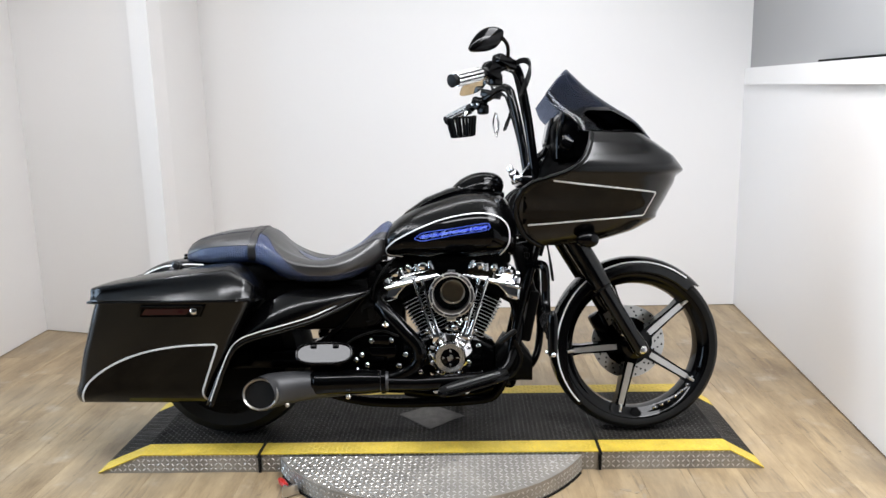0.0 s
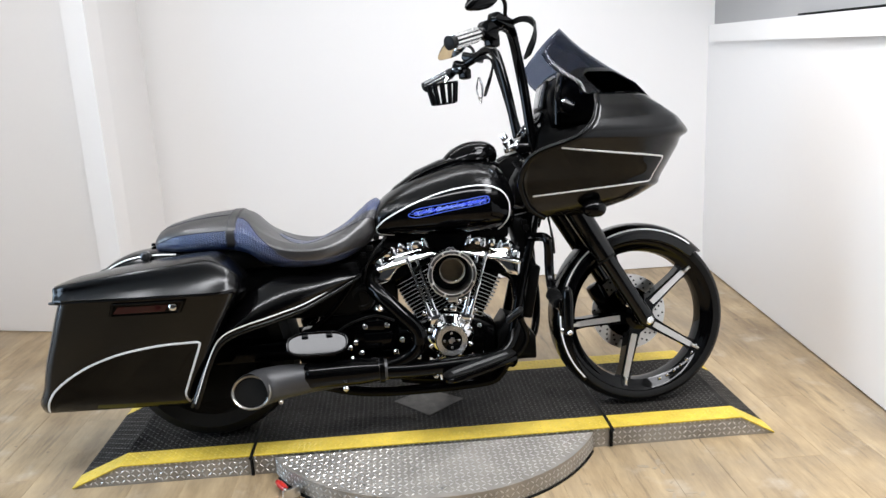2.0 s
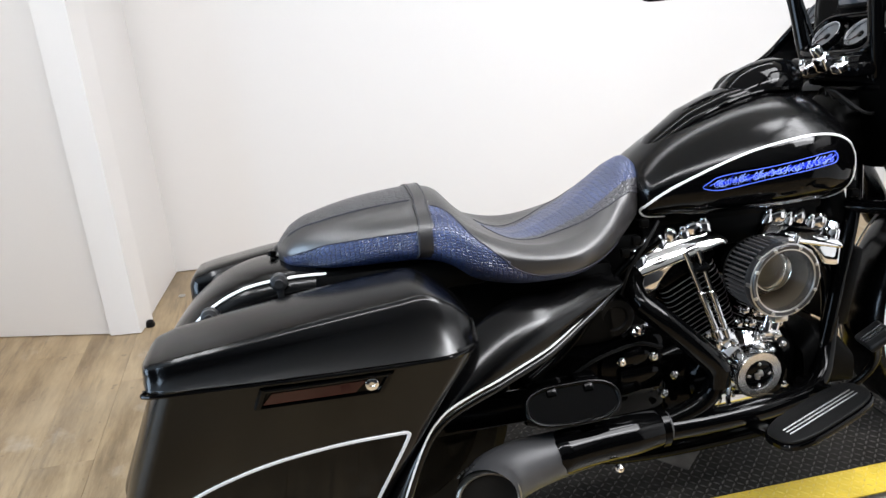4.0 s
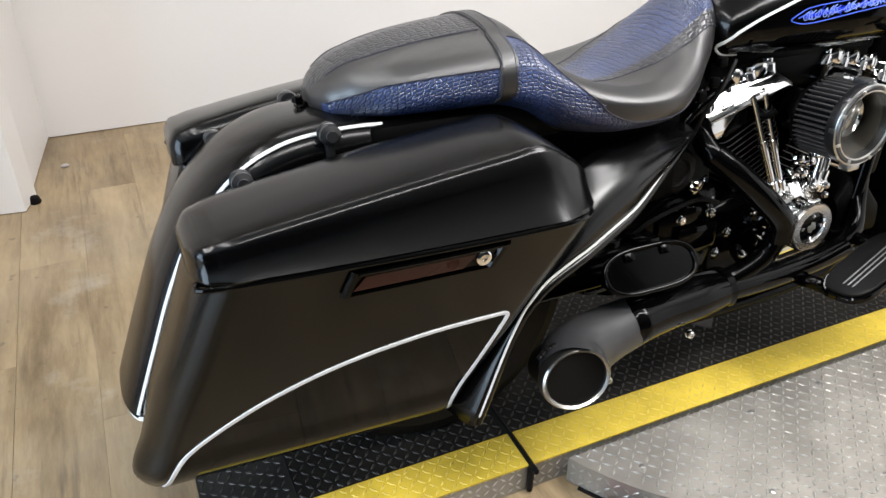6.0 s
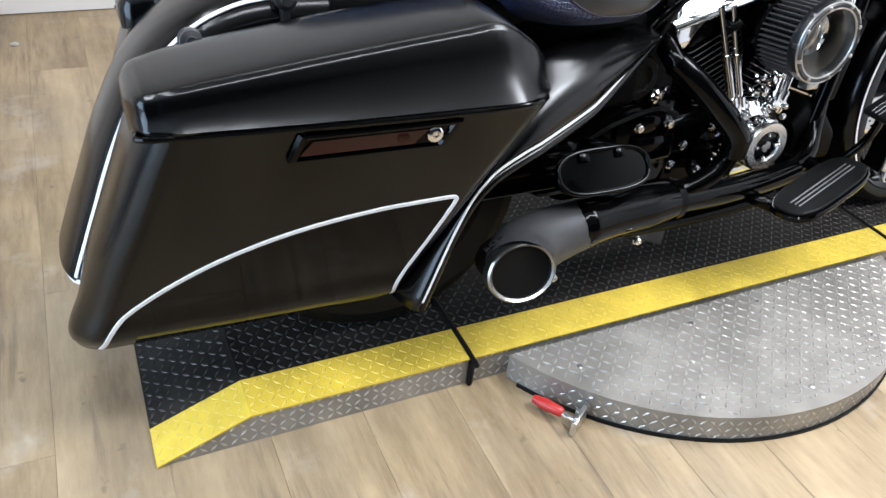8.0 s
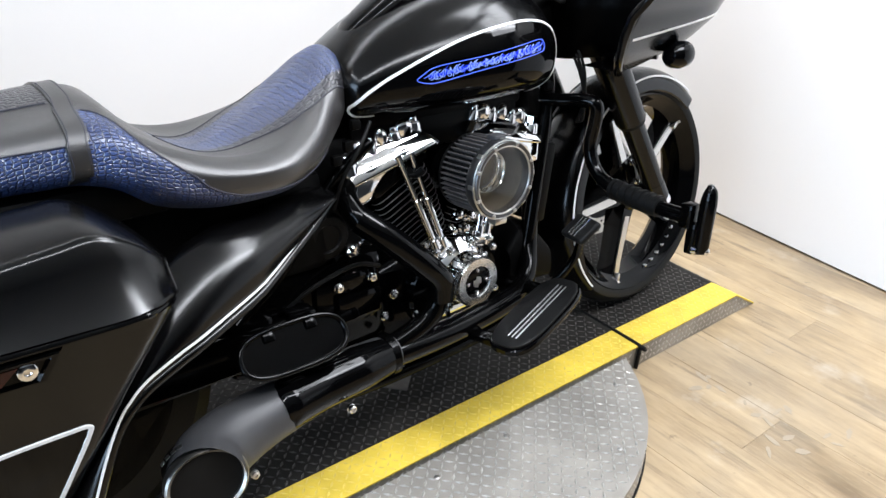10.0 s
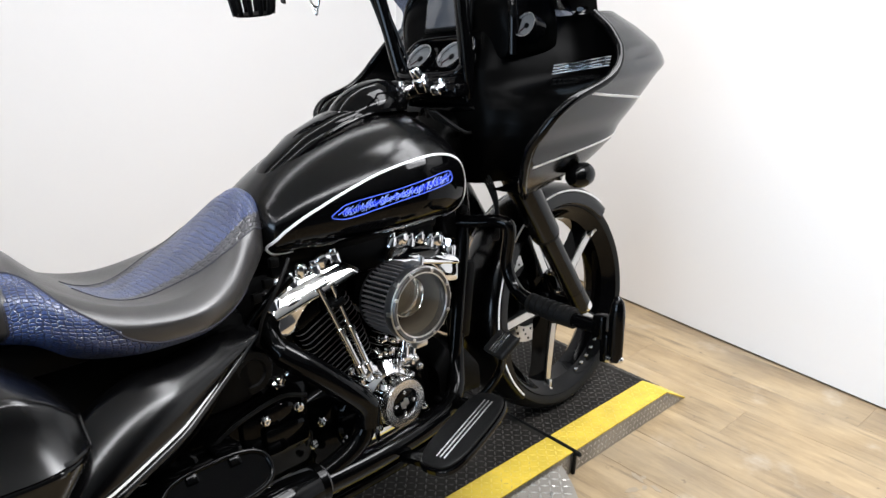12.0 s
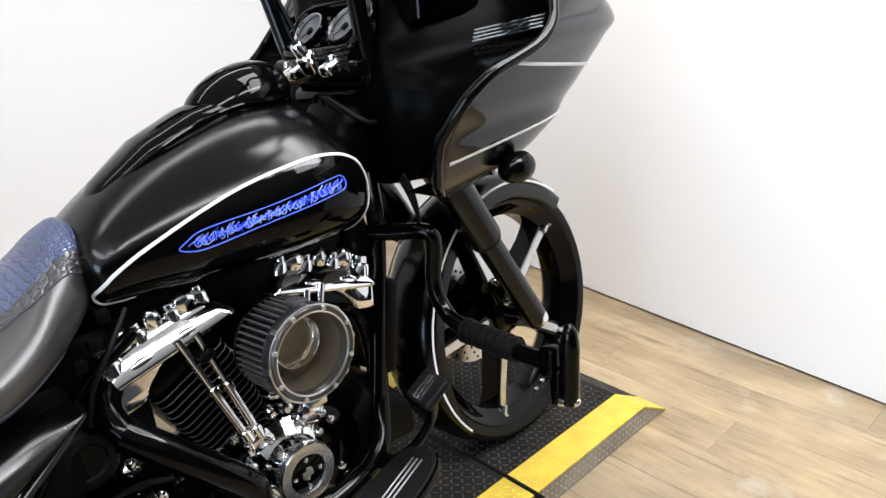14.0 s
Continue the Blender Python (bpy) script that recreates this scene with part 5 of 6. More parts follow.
def cylinder(s):
    m = jug_pose(s)
    core = loft([rounded(-0.063, 0.063, -0.088, 0.088, z, 0.022, 5) for z in (0.08, 0.345)])
    jug = part("cylinder", moved(core, m), ENGINE_BLACK, engine, "black finned cylinder")
    for k in range(13):
        z = 0.125 + 0.0142 * k
        hx, hy = 0.064 + 0.010 * min(1, k / 7), 0.092 + 0.014 * min(1, k / 7)
        part("fin", moved(plate(z, hx, hy, 0.0050), m), ENGINE_BLACK, jug)
        edge = [(x, y, z) for x, y, _ in rounded(-hx - 0.0004, hx + 0.0004, -hy - 0.0004, hy + 0.0004, 0, 0.02, 5)]
        near = [Vector(p) for p in edge if p[1] < -hy + 0.025]
        part("fin_edge", moved(tube([*near], 0.0012, 6, 1, smooth=False), m), FIN_EDGE, jug, "bright machined fin edge")
    part("head", moved(loft([rounded(-0.086 * k, 0.086 * k, -0.118 * k, 0.118 * k, z, 0.022, 5) for z, k in ((0.312, 0.96), (0.318, 1.0), (0.345, 1.0), (0.352, 0.97))]), m), ENGINE_BLACK, jug)
    m = m @ Matrix.Translation((0, 0, 0.36)) @ Matrix.Rotation(radians(-s * 12.0), 4, "Y") @ Matrix.Translation((0, 0, -0.36))
    slab = loft([rounded(-0.122 * k, 0.122 * k, -0.130 * k, 0.120 * k, z, 0.016, 6) for z, k in ((0.352, 0.975), (0.3545, 0.995), (0.357, 1.0), (0.361, 0.988), (0.369, 0.94), (0.379, 0.87), (0.386, 0.815))])
    rocker = part("rocker_cover", moved(slab, m), CHROME, engine, "polished chrome rocker cover")
    for a in (-0.030, 0.052):
        part("cover_flute", moved(ball((s * a, -0.117, 0.368), (0.026, 0.007, 0.009), (-38, 0, 0), 3), m), CHROME, rocker)
    # the deep skirt at the outer end, drawn in towards the middle
    skirt = loft([[(s * x, y, z) for x, y, _ in rounded(x0, 0.120 * k, -0.126 * k, 0.110, 0, 0.014, 5)] for z, x0, k in ((0.310, 0.070, 1.00), (0.314, 0.066, 1.02), (0.330, 0.052, 1.008), (0.346, 0.026, 0.992), (0.358, -0.004, 0.985))])
    if s < 0:
        bmesh.ops.reverse_faces(skirt, faces=skirt.faces[:])
    part("cover_skirt", moved(skirt, m), CHROME, rocker)
    top = loft([rounded(-0.100 * k, 0.100 * k, y0, 0.098 * k, z, 0.022 * k, 8) for z, k, y0 in ((0.383, 1.0, -0.108), (0.388, 0.99, -0.105), (0.400, 0.95, -0.092), (0.410, 0.90, -0.080), (0.418, 0.84, -0.068), (0.422, 0.76, -0.056), (0.4235, 0.60, -0.040), (0.424, 0.35, -0.020))])
    part("cover_top", moved(top, m), CHROME, rocker)
    for a, b, ra, rb, h in ((-0.058, -0.082, 0.026, 0.030, 0.400), (0.058, -0.082, 0.026, 0.030, 0.400), (0.0, -0.078, 0.018, 0.032, 0.402), (0.0, 0.030, 0.080, 0.050, 0.414)):
        part("cover_lobe", moved(ball((a, b, h), (ra, rb, 0.020), (-62, 0, 0) if b < 0 else (0, 0, 0), 3), m), CHROME, rocker)
    # raised bolt bosses round the rim, and a larger plug at the outer end
    for a, b in ((-0.031, -0.090), (0.031, -0.090), (-s * 0.086, -0.088), (-0.078, 0.078), (0.078, 0.078)):
        part("bolt_boss", moved(lathe([(0.0145, -0.022), (0.0135, 0.006), (0.0115, 0.010), (0.0085, 0.010), (0.0085, 0.019), (0.0070, 0.021), (0.0, 0.021)], (a, b, 0.400), (-90, 0, 0), 14), m), CHROME, rocker)
    part("end_plug", moved(join(lathe([(0.022, -0.020), (0.021, 0.010), (0.018, 0.014)], (s * 0.094, -0.098, 0.382), (-90, 0, 0), 18), lathe([(0.014, 0.012), (0.014, 0.028), (0.011, 0.031), (0.0, 0.031)], (s * 0.094, -0.098, 0.382), (-90, 0, 0), 6)), m), CHROME, rocker)
    part("spark_plug", moved(join(tube([(0.03 * -s, -0.118, 0.328), (0.03 * -s, -0.142, 0.322), (0.045 * -s, -0.155, 0.332)], 0.008, 10, 4)), m), MATTE, jug)
    return jug


for s in (-1, 1):
    cylinder(s)
    block = part("lifter_block", join(box((s * 0.056 + 0.004, -0.150, 0.400), (0.054, 0.040, 0.036), 0.008, (0, s * 20, 0)), bolt((s * 0.056 - 0.018, -0.171, 0.404), 0.0065, 0.008), bolt((s * 0.056 + 0.022, -0.171, 0.398), 0.0065, 0.008)), CHROME, engine, "chrome lifter block")
    for off, lean in ((-0.014, -0.016), (0.014, 0.020)):
        a = Vector((s * 0.060 + off * 0.75 + 0.004, -0.158, 0.408))
        b = Vector((s * 0.128 + off * 0.80 + lean * 0.3 + 0.004, -0.126, 0.622))
        part("pushrod_tube", tube([a, a.lerp(b, 0.10), a.lerp(b, 0.105), a.lerp(b, 0.48), a.lerp(b, 0.485), a.lerp(b, 0.54), a.lerp(b, 0.545), b], [0.0135, 0.0135, 0.0088, 0.0088, 0.0115, 0.0115, 0.0076, 0.0076], 14, smooth=False), CHROME, engine, "chrome pushrod tube")

# cam cover with a round chrome ring
cam_cover = part("cam_cover", join(lathe([(0.088, 0.10), (0.086, 0.150), (0.070, 0.166), (0.0600, 0.174), (0.0575, 0.213)], (0.0, 0, 0.328), steps=40), box((0.0, -0.135, 0.285), (0.17, 0.045, 0.12), 0.02)), CHROME, engine, "chrome cam cover with black badge disc")
part("cover_ring", lathe([(0.058, 0.206), (0.0585, 0.218), (0.055, 0.224), (0.037, 0.224), (0.034, 0.214)], (0.0, 0, 0.328), steps=48), SATIN_CHROME, cam_cover)
part("badge_disc", lathe([(0.0355, 0.212), (0.0355, 0.2185), (0.028, 0.2205), (0.0, 0.221)], (0.0, 0, 0.328), steps=40), GLOSS, cam_cover, "gloss black badge disc")
for a, b in ((-0.026, 0.0), (0.026, 0.0), (0.0, 0.026), (0.0, -0.026)):
    part("bolt", bolt((a, -0.219, 0.328 + b), 0.0042, 0.004), CHROME, cam_cover)
part("badge_shape", join(box((0, -0.2212, 0.328), (0.022, 0.0018, 0.010), 0.0006), box((0, -0.2212, 0.328), (0.011, 0.0022, 0.024), 0.0006, (0, 20, 0))), STEEL, cam_cover, "plain silver badge shape")
for k in range(8):
    a = radians(22 + 45 * k)
    part("bolt", bolt((0.078 * math.cos(a), -0.160, 0.328 + 0.076 * math.sin(a)), 0.0065, 0.009), CHROME, cam_cover)
gearcase = part("gearcase_cover", loft([[(x, y, z) for x, z in [(r * math.cos(t) * 1.05 - 0.002, 0.300 + r * math.sin(t) * (1.0 if math.sin(t) < 0 else 0.85)) for t in linspace(0, 2 * math.pi, 41)[:-1]]] for y, r in ((-0.10, 0.125), (-0.142, 0.123), (-0.150, 0.116))]), ENGINE_BLACK, engine, "black gearcase")
part("oil_filter", lathe([(0.038, -0.02), (0.040, 0.0), (0.040, 0.07), (0.034, 0.078), (0.01, 0.08)], (0.175, -0.03, 0.215), (0, 0, 65), 28), GLOSS, engine, "black oil filter")
for x, z in ((-0.105, 0.365), (0.108, 0.362), (-0.118, 0.262), (0.118, 0.255), (-0.06, 0.182), (0.06, 0.178), (0.0, 0.402), (-0.09, 0.42), (0.095, 0.418)):
    part("bolt", bolt((x, -0.148, z), 0.0075, 0.009), CHROME, engine)
rnd = random.Random(11)
for x, z, r in ((0.018, 0.432, 0.014), (-0.012, 0.440, 0.010), (0.070, 0.430, 0.012), (-0.060, 0.425, 0.011), (0.055, 0.470, 0.010), (0.005, 0.463, 0.012), (0.035, 0.452, 0.013)):
    part("fitting", join(lathe([(r, 0.0), (r, 0.014), (r * 0.7, 0.018), (r * 0.7, 0.026), (r * 0.3, 0.028)], (x, -0.135, z), (rnd.uniform(-20, 20), 0, rnd.uniform(-25, 25)), 8)), CHROME, engine)
part("pipe_clip", tube([(-0.035, -0.165, 0.300), (-0.052, -0.180, 0.262), (-0.048, -0.185, 0.215), (-0.040, -0.180, 0.180)], 0.006, 8, 5), CHROME, engine)

# -- air cleaner: an open filter drum with a clear front --
FC = (0.010, 0, 0.578)
air = part("air_cleaner", lathe([(0.030, 0.10), (0.072, 0.155), (0.086, 0.162), (0.087, 0.172), (0.080, 0.174)], FC, steps=48), MATTE, bike, "round open air cleaner with pleated filter")
for k in range(44):
    a = 2 * math.pi * k / 44
    part("pleat", moved(box((0.0825, -0.212, 0), (0.010, 0.084, 0.0038), 0.001, seg=1), Matrix.Translation(FC) @ Matrix.Rotation(a, 4, "Y")), FILTER, air)
part("filter_core", lathe([(0.077, 0.165), (0.077, 0.258), (0.0735, 0.258), (0.0735, 0.165), (0.077, 0.165)], FC, steps=48, cap=False), CORE, air, "grey metal core")
# plain black sheet that paints the shade between the pleats
part("filter_mesh", lathe([(0.0785, 0.166), (0.0785, 0.257)], FC, steps=48, cap=False), GAP_SHADE, air, "dark sheet for the shade between the pleats")
part("front_ring", lathe([(0.074, 0.252), (0.0885, 0.252), (0.0905, 0.262), (0.0895, 0.274), (0.085, 0.281), (0.078, 0.280), (0.0735, 0.272), (0.074, 0.252)], FC, steps=64, cap=False), RING, air, "grey metal front ring")
for k in range(8):
    a = radians(22.5 + 45 * k)
    part("bolt", bolt((FC[0] + 0.083 * math.cos(a), -0.278, FC[2] + 0.083 * math.sin(a)), 0.0045, 0.005), STEEL, air)
    part("ring_flute", moved(box((0.0905, -0.270, 0), (0.004, 0.016, 0.010), 0.001), Matrix.Translation(FC) @ Matrix.Rotation(a + 0.39, 4, "Y")), STEEL, air)
for r, h in ((0.0885, 0.276), (0.0765, 0.278)):
    part("ring_edge", lathe([(r + 0.0022 * math.cos(q), h + 0.0022 * math.sin(q)) for q in linspace(0, 2 * math.pi, 9)], FC, steps=64, cap=False), STEEL, air, "thin bright edge")
back = lathe([(0.0, 0.160), (0.0745, 0.160)], FC, steps=48)
part("back_plate", lathe([(0.0745, 0.164), (0.0745, 0.170), (0.036, 0.172)], FC, steps=48), RING, air, "brushed dark back plate")
part("velocity_stack", lathe([(0.034, 0.155), (0.034, 0.205), (0.040, 0.222), (0.047, 0.230), (0.050, 0.228), (0.046, 0.220), (0.039, 0.205), (0.038, 0.155)], (0.014, 0, 0.586), steps=48, cap=False), CHROME, air, "chrome velocity stack")
part("throttle_plate", lathe([(0.036, 0.190), (0.036, 0.198), (0.0, 0.200)], (0.014, 0, 0.586), steps=32), STACK_INSIDE, air)
lens = part("clear_front", lathe([(0.076, 0.2725), (0.076, 0.2745), (0.0, 0.2745)], FC, steps=48), LENS_GLASS, air, "clear cover")
lens.visible_shadow = False
part("tab", box((FC[0] - 0.002, -0.262, FC[2] - 0.097), (0.036, 0.026, 0.016), 0.004), STEEL, air)
part("tab", box((FC[0], -0.250, FC[2] + 0.093), (0.030, 0.030, 0.012), 0.004), CERAMIC, air)
part("intake_manifold", tube([(0.01, -0.10, 0.57), (0.01, 0.0, 0.57), (0.01, 0.05, 0.57)], 0.045, 16), ENGINE_BLACK, engine)

for o in (air, *air.children):
    for v in o.data.vertices:
        v.co.x = FC[0] + (v.co.x - FC[0]) * 0.92
        v.co.z = FC[2] - 0.004 + (v.co.z - FC[2]) * 0.92
        v.co.y -= 0.008

# -- transmission side --
trans = part("transmission", join(box((-0.33, -0.01, 0.325), (0.30, 0.22, 0.22), 0.03), box((-0.28, -0.10, 0.345), (0.155, 0.08, 0.125), 0.02)), ENGINE_BLACK, bike, "black transmission housing")
part("side_cover_plate", join(box((-0.262, -0.148, 0.335), (0.105, 0.020, 0.060), 0.008), box((-0.268, -0.140, 0.388), (0.070, 0.022, 0.045), 0.008)), GLOSS, trans)
for x, z in ((-0.308, 0.385), (-0.228, 0.386), (-0.175, 0.329), (-0.345, 0.330), (-0.325, 0.290), (-0.200, 0.285)):
    part("bolt", bolt((x, -0.146, z), 0.009, 0.012), CHROME, trans)
part("starter_cover", lathe([(0.050, -0.01), (0.050, 0.03), (0.044, 0.040), (0.030, 0.042), (0.026, 0.036), (0.0, 0.037)], (-0.312, -0.085, 0.487), steps=36), WRINKLE, trans, "round wrinkle black cover")
part("dipstick_cap", join(lathe([(0.020, 0), (0.022, 0.01), (0.016, 0.018), (0.008, 0.022)], (-0.255, -0.11, 0.435), (-90, 0, 0), 16), tube([(-0.26, -0.115, 0.42), (-0.25, -0.13, 0.455), (-0.235, -0.125, 0.462)], 0.005, 8)), CHROME, trans)
part("clutch_line", tube([(-0.20, -0.135, 0.40), (-0.27, -0.150, 0.425), (-0.36, -0.140, 0.40), (-0.42, -0.120, 0.36)], 0.005, 8), RUBBER, trans)
part("brake_reservoir", join(box((-0.40, -0.145, 0.345), (0.06, 0.05, 0.05), 0.01), lathe([(0.012, 0), (0.014, 0.01), (0.006, 0.014)], (-0.395, -0.172, 0.350), (0, 0, 0), 14)), GLOSS, trans)
for x, y, z in ((-0.43, -0.16, 0.305), (-0.365, -0.165, 0.315), (-0.36, -0.17, 0.275), (-0.15, -0.16, 0.235), (-0.17, -0.17, 0.205), (0.05, -0.16, 0.145), (0.14, -0.15, 0.15)):
    part("bolt", bolt((x, y, z), 0.0085, 0.012), CHROME, trans)

# -- exhaust --
exhaust = part("exhaust", tube([(-0.180, -0.050, 0.585), (-0.235, -0.085, 0.585), (-0.270, -0.135, 0.560), (-0.262, -0.178, 0.522), (-0.218, -0.206, 0.482), (-0.165, -0.222, 0.430), (-0.122, -0.230, 0.375), (-0.118, -0.230, 0.325), (-0.150, -0.226, 0.285), (-0.215, -0.222, 0.258), (-0.31, -0.222, 0.245)], 0.0235, 20, 8), ENGINE_BLACK, bike, "black two-into-one exhaust")
part("heat_shield", tube([(-0.268, -0.172, 0.530), (-0.226, -0.204, 0.490), (-0.163, -0.228, 0.427), (-0.118, -0.237, 0.375), (-0.113, -0.237, 0.330)], 0.0275, 20, 8), GLOSS, exhaust, "gloss black heat shield")
part("front_pipe", tube([(0.21, -0.070, 0.555), (0.255, -0.085, 0.52), (0.262, -0.105, 0.42), (0.235, -0.140, 0.32), (0.18, -0.185, 0.260), (0.06, -0.215, 0.240), (-0.12, -0.222, 0.232), (-0.30, -0.226, 0.235)], 0.0235, 20, 8), ENGINE_BLACK, exhaust)
part("front_shield", tube([(0.12, -0.212, 0.248), (0.02, -0.221, 0.240), (-0.12, -0.226, 0.234), (-0.245, -0.228, 0.236)], 0.029, 20, 6), GLOSS, exhaust, "gloss black heat shield")
muffler_bm = tube([(-0.235, -0.226, 0.243), (-0.27, -0.228, 0.243), (-0.32, -0.232, 0.242), (-0.42, -0.240, 0.240), (-0.52, -0.254, 0.238), (-0.60, -0.270, 0.234), (-0.660, -0.300, 0.230), (-0.688, -0.344, 0.227)], [0.036, 0.042, 0.045, 0.048, 0.053, 0.060, 0.064, 0.064], 32, 8)
bmesh.ops.delete(muffler_bm, geom=[f for f in muffler_bm.faces if len(f.verts) > 20 and f.calc_center_median().x < -0.6], context="FACES_ONLY")
muffler = part("muffler", muffler_bm, CERAMIC, exhaust, "dark grey turn-out muffler")
part("muffler_shield", tube([(-0.265, -0.238, 0.246), (-0.33, -0.243, 0.246), (-0.42, -0.250, 0.246), (-0.50, -0.262, 0.246), (-0.525, -0.268, 0.246)], [0.040, 0.0465, 0.047, 0.049, 0.040], 26, 8), GLOSS, exhaust, "gloss black heat shield")
tip_n = Vector((-0.10, -0.97, 0.20)).normalized()
tip_m = Matrix.Translation((-0.690, -0.350, 0.227)) @ Vector((0, -1, 0)).rotation_difference(tip_n).to_matrix().to_4x4() @ Matrix.Diagonal((0.95, 1, 0.82, 1))
part("muffler_tip", moved(lathe([(0.0700, -0.016), (0.0715, 0.0), (0.0715, 0.008), (0.068, 0.012), (0.0625, 0.008), (0.0615, -0.03)], steps=56, cap=False), tip_m), TIP, muffler, "dull bare steel tip ring")
# shallow bore, coloured near black in place of the shade deep inside
part("tip_bore", moved(lathe([(0.0620, 0.002), (0.061, -0.004), (0.060, -0.020), (0.056, -0.090), (0.0, -0.092)], steps=40), tip_m), BORE, muffler, "dark bore, the shade of its depth in the colour")
letters = bmesh.new()
for k in range(9):
    a = radians(62 + 9.5 * k)
    letters = join(letters, moved(box((0.0775 * math.cos(a), 0.030, 0.0790 * math.sin(a)), (0.009, 0.011, 0.0012), 0.0, (0, 90 - math.degrees(a), 0)), tip_m))
part("lettering_bars", letters, STEEL, muffler, "plain pale lettering bars")
part("clamp_band", tube([(-0.245, -0.227, 0.243), (-0.262, -0.228, 0.243)], 0.047, 24, 2), ENGINE_BLACK, exhaust)
part("bolt", bolt((-0.60, -0.325, 0.180), 0.007, 0.01), STEEL, muffler)
part("bolt", bolt((-0.38, -0.288, 0.200), 0.008, 0.014), CHROME, exhaust)


# -- footboards, pedals, guard --
def board(length, w0, w1, t, n=14):
    """A D-shaped plate in x and y: straight inner edge, rounded outer corners."""
    pts = []
    for a in linspace(0, 2 * math.pi, 4 * n + 1)[:-1]:
        c, q = math.cos(a), math.sin(a)
        pts.append(((length / 2 + 0.042) * math.copysign(abs(c) ** 0.62, c), w0 * math.copysign(abs(q) ** 0.62, q)))
    bm = loft([[(x * k, y * k, z) for x, y in pts] for z, k in ((-t, 0.96), (-t * 0.8, 1.0), (-t * 0.2, 1.0), (0, 0.97))])
    return bm


for s in (-1, 1):
    m = pose(0.086, s * 0.322, 0.258, 0, -13.0, -s * 12.0)
    fb = part("footboard", moved(board(0.190, 0.058, -0.058, 0.016), m), GLOSS, bike, "black rider footboard with chrome inlays")
    part("rubber_pad", moved(board(0.178, 0.052, -0.052, 0.008), m @ pose(0, 0, 0.008)), RUBBER, fb, "black rubber pad")
    for k in (-1, 0, 1):
        part("chrome_inlay", moved(tube([(-0.102, s * (0.004 + 0.010 * k), 0.0082), (0.102, s * (0.004 + 0.010 * k), 0.0082)], 0.0017, 8, 2), m), PALE_STRIP, fb, "dulled chrome inlay strip")
    for bx, bw in ((-0.10, 0.09), (0.10, 0.12)):
        part("bracket", moved(box((bx, -s * (0.03 + bw / 2), -0.02), (0.03, bw, 0.02), 0.005), m), ENGINE_BLACK, fb)
    for k in (-0.05, 0.06, 0.085):
        part("bolt", moved(bolt((k, 0.0, -0.018), 0.007, 0.012, (90, 0, 0)), m), CHROME, fb)
    # passenger board, folded up
    pm = pose(-0.470, s * 0.262, 0.360, -s * 54.5, 0, 0)
    pb = part("passenger_footboard", moved(board(0.125, 0.041, -0.041, 0.014), pm), GLOSS, bike, "gloss black passenger footboard folded up")
    part("rim", moved(tube([(math.copysign(abs(math.cos(a)) ** 0.6, math.cos(a)) * 0.104, 0.043 * math.copysign(abs(math.sin(a)) ** 0.8, math.sin(a)), 0.001) for a in linspace(0, 2 * math.pi, 40)], 0.0052, 10, 2), pm), GLOSS, pb)
    for k in (-1, 1):
        part("hinge_tab", moved(box((k * 0.042, -s * 0.030, 0.002), (0.022, 0.018, 0.010), 0.003), pm), ENGINE_BLACK, pb)
    part("hinge", join(box((-0.425, s * 0.235, 0.318), (0.030, 0.030, 0.020), 0.004), box((-0.515, s * 0.235, 0.318), (0.030, 0.030, 0.020), 0.004), box((-0.47, s * 0.20, 0.310), (0.12, 0.05, 0.022), 0.006)), ENGINE_BLACK, pb)
pedal = part("brake_pedal", tube([(0.165, -0.18, 0.230), (0.225, -0.235, 0.260), (0.262, -0.270, 0.330), (0.235, -0.305, 0.412)], 0.010, 10), ENGINE_BLACK, bike, "black brake pedal with ribbed pad")
pad_m = pose(0.213, -0.322, 0.425, 0, -38, -14)
part("pad", moved(box((0, 0, 0), (0.064, 0.080, 0.018), 0.008, seg=3), pad_m), RUBBER, pedal, "black rubber pad")
for k in (-1, 0, 1):
    part("chrome_inlay", moved(tube([(-0.026, 0.012 * k, 0.0095), (0.026, 0.012 * k, 0.0095)], 0.0022, 8, 2), pad_m), CHROME, pedal)

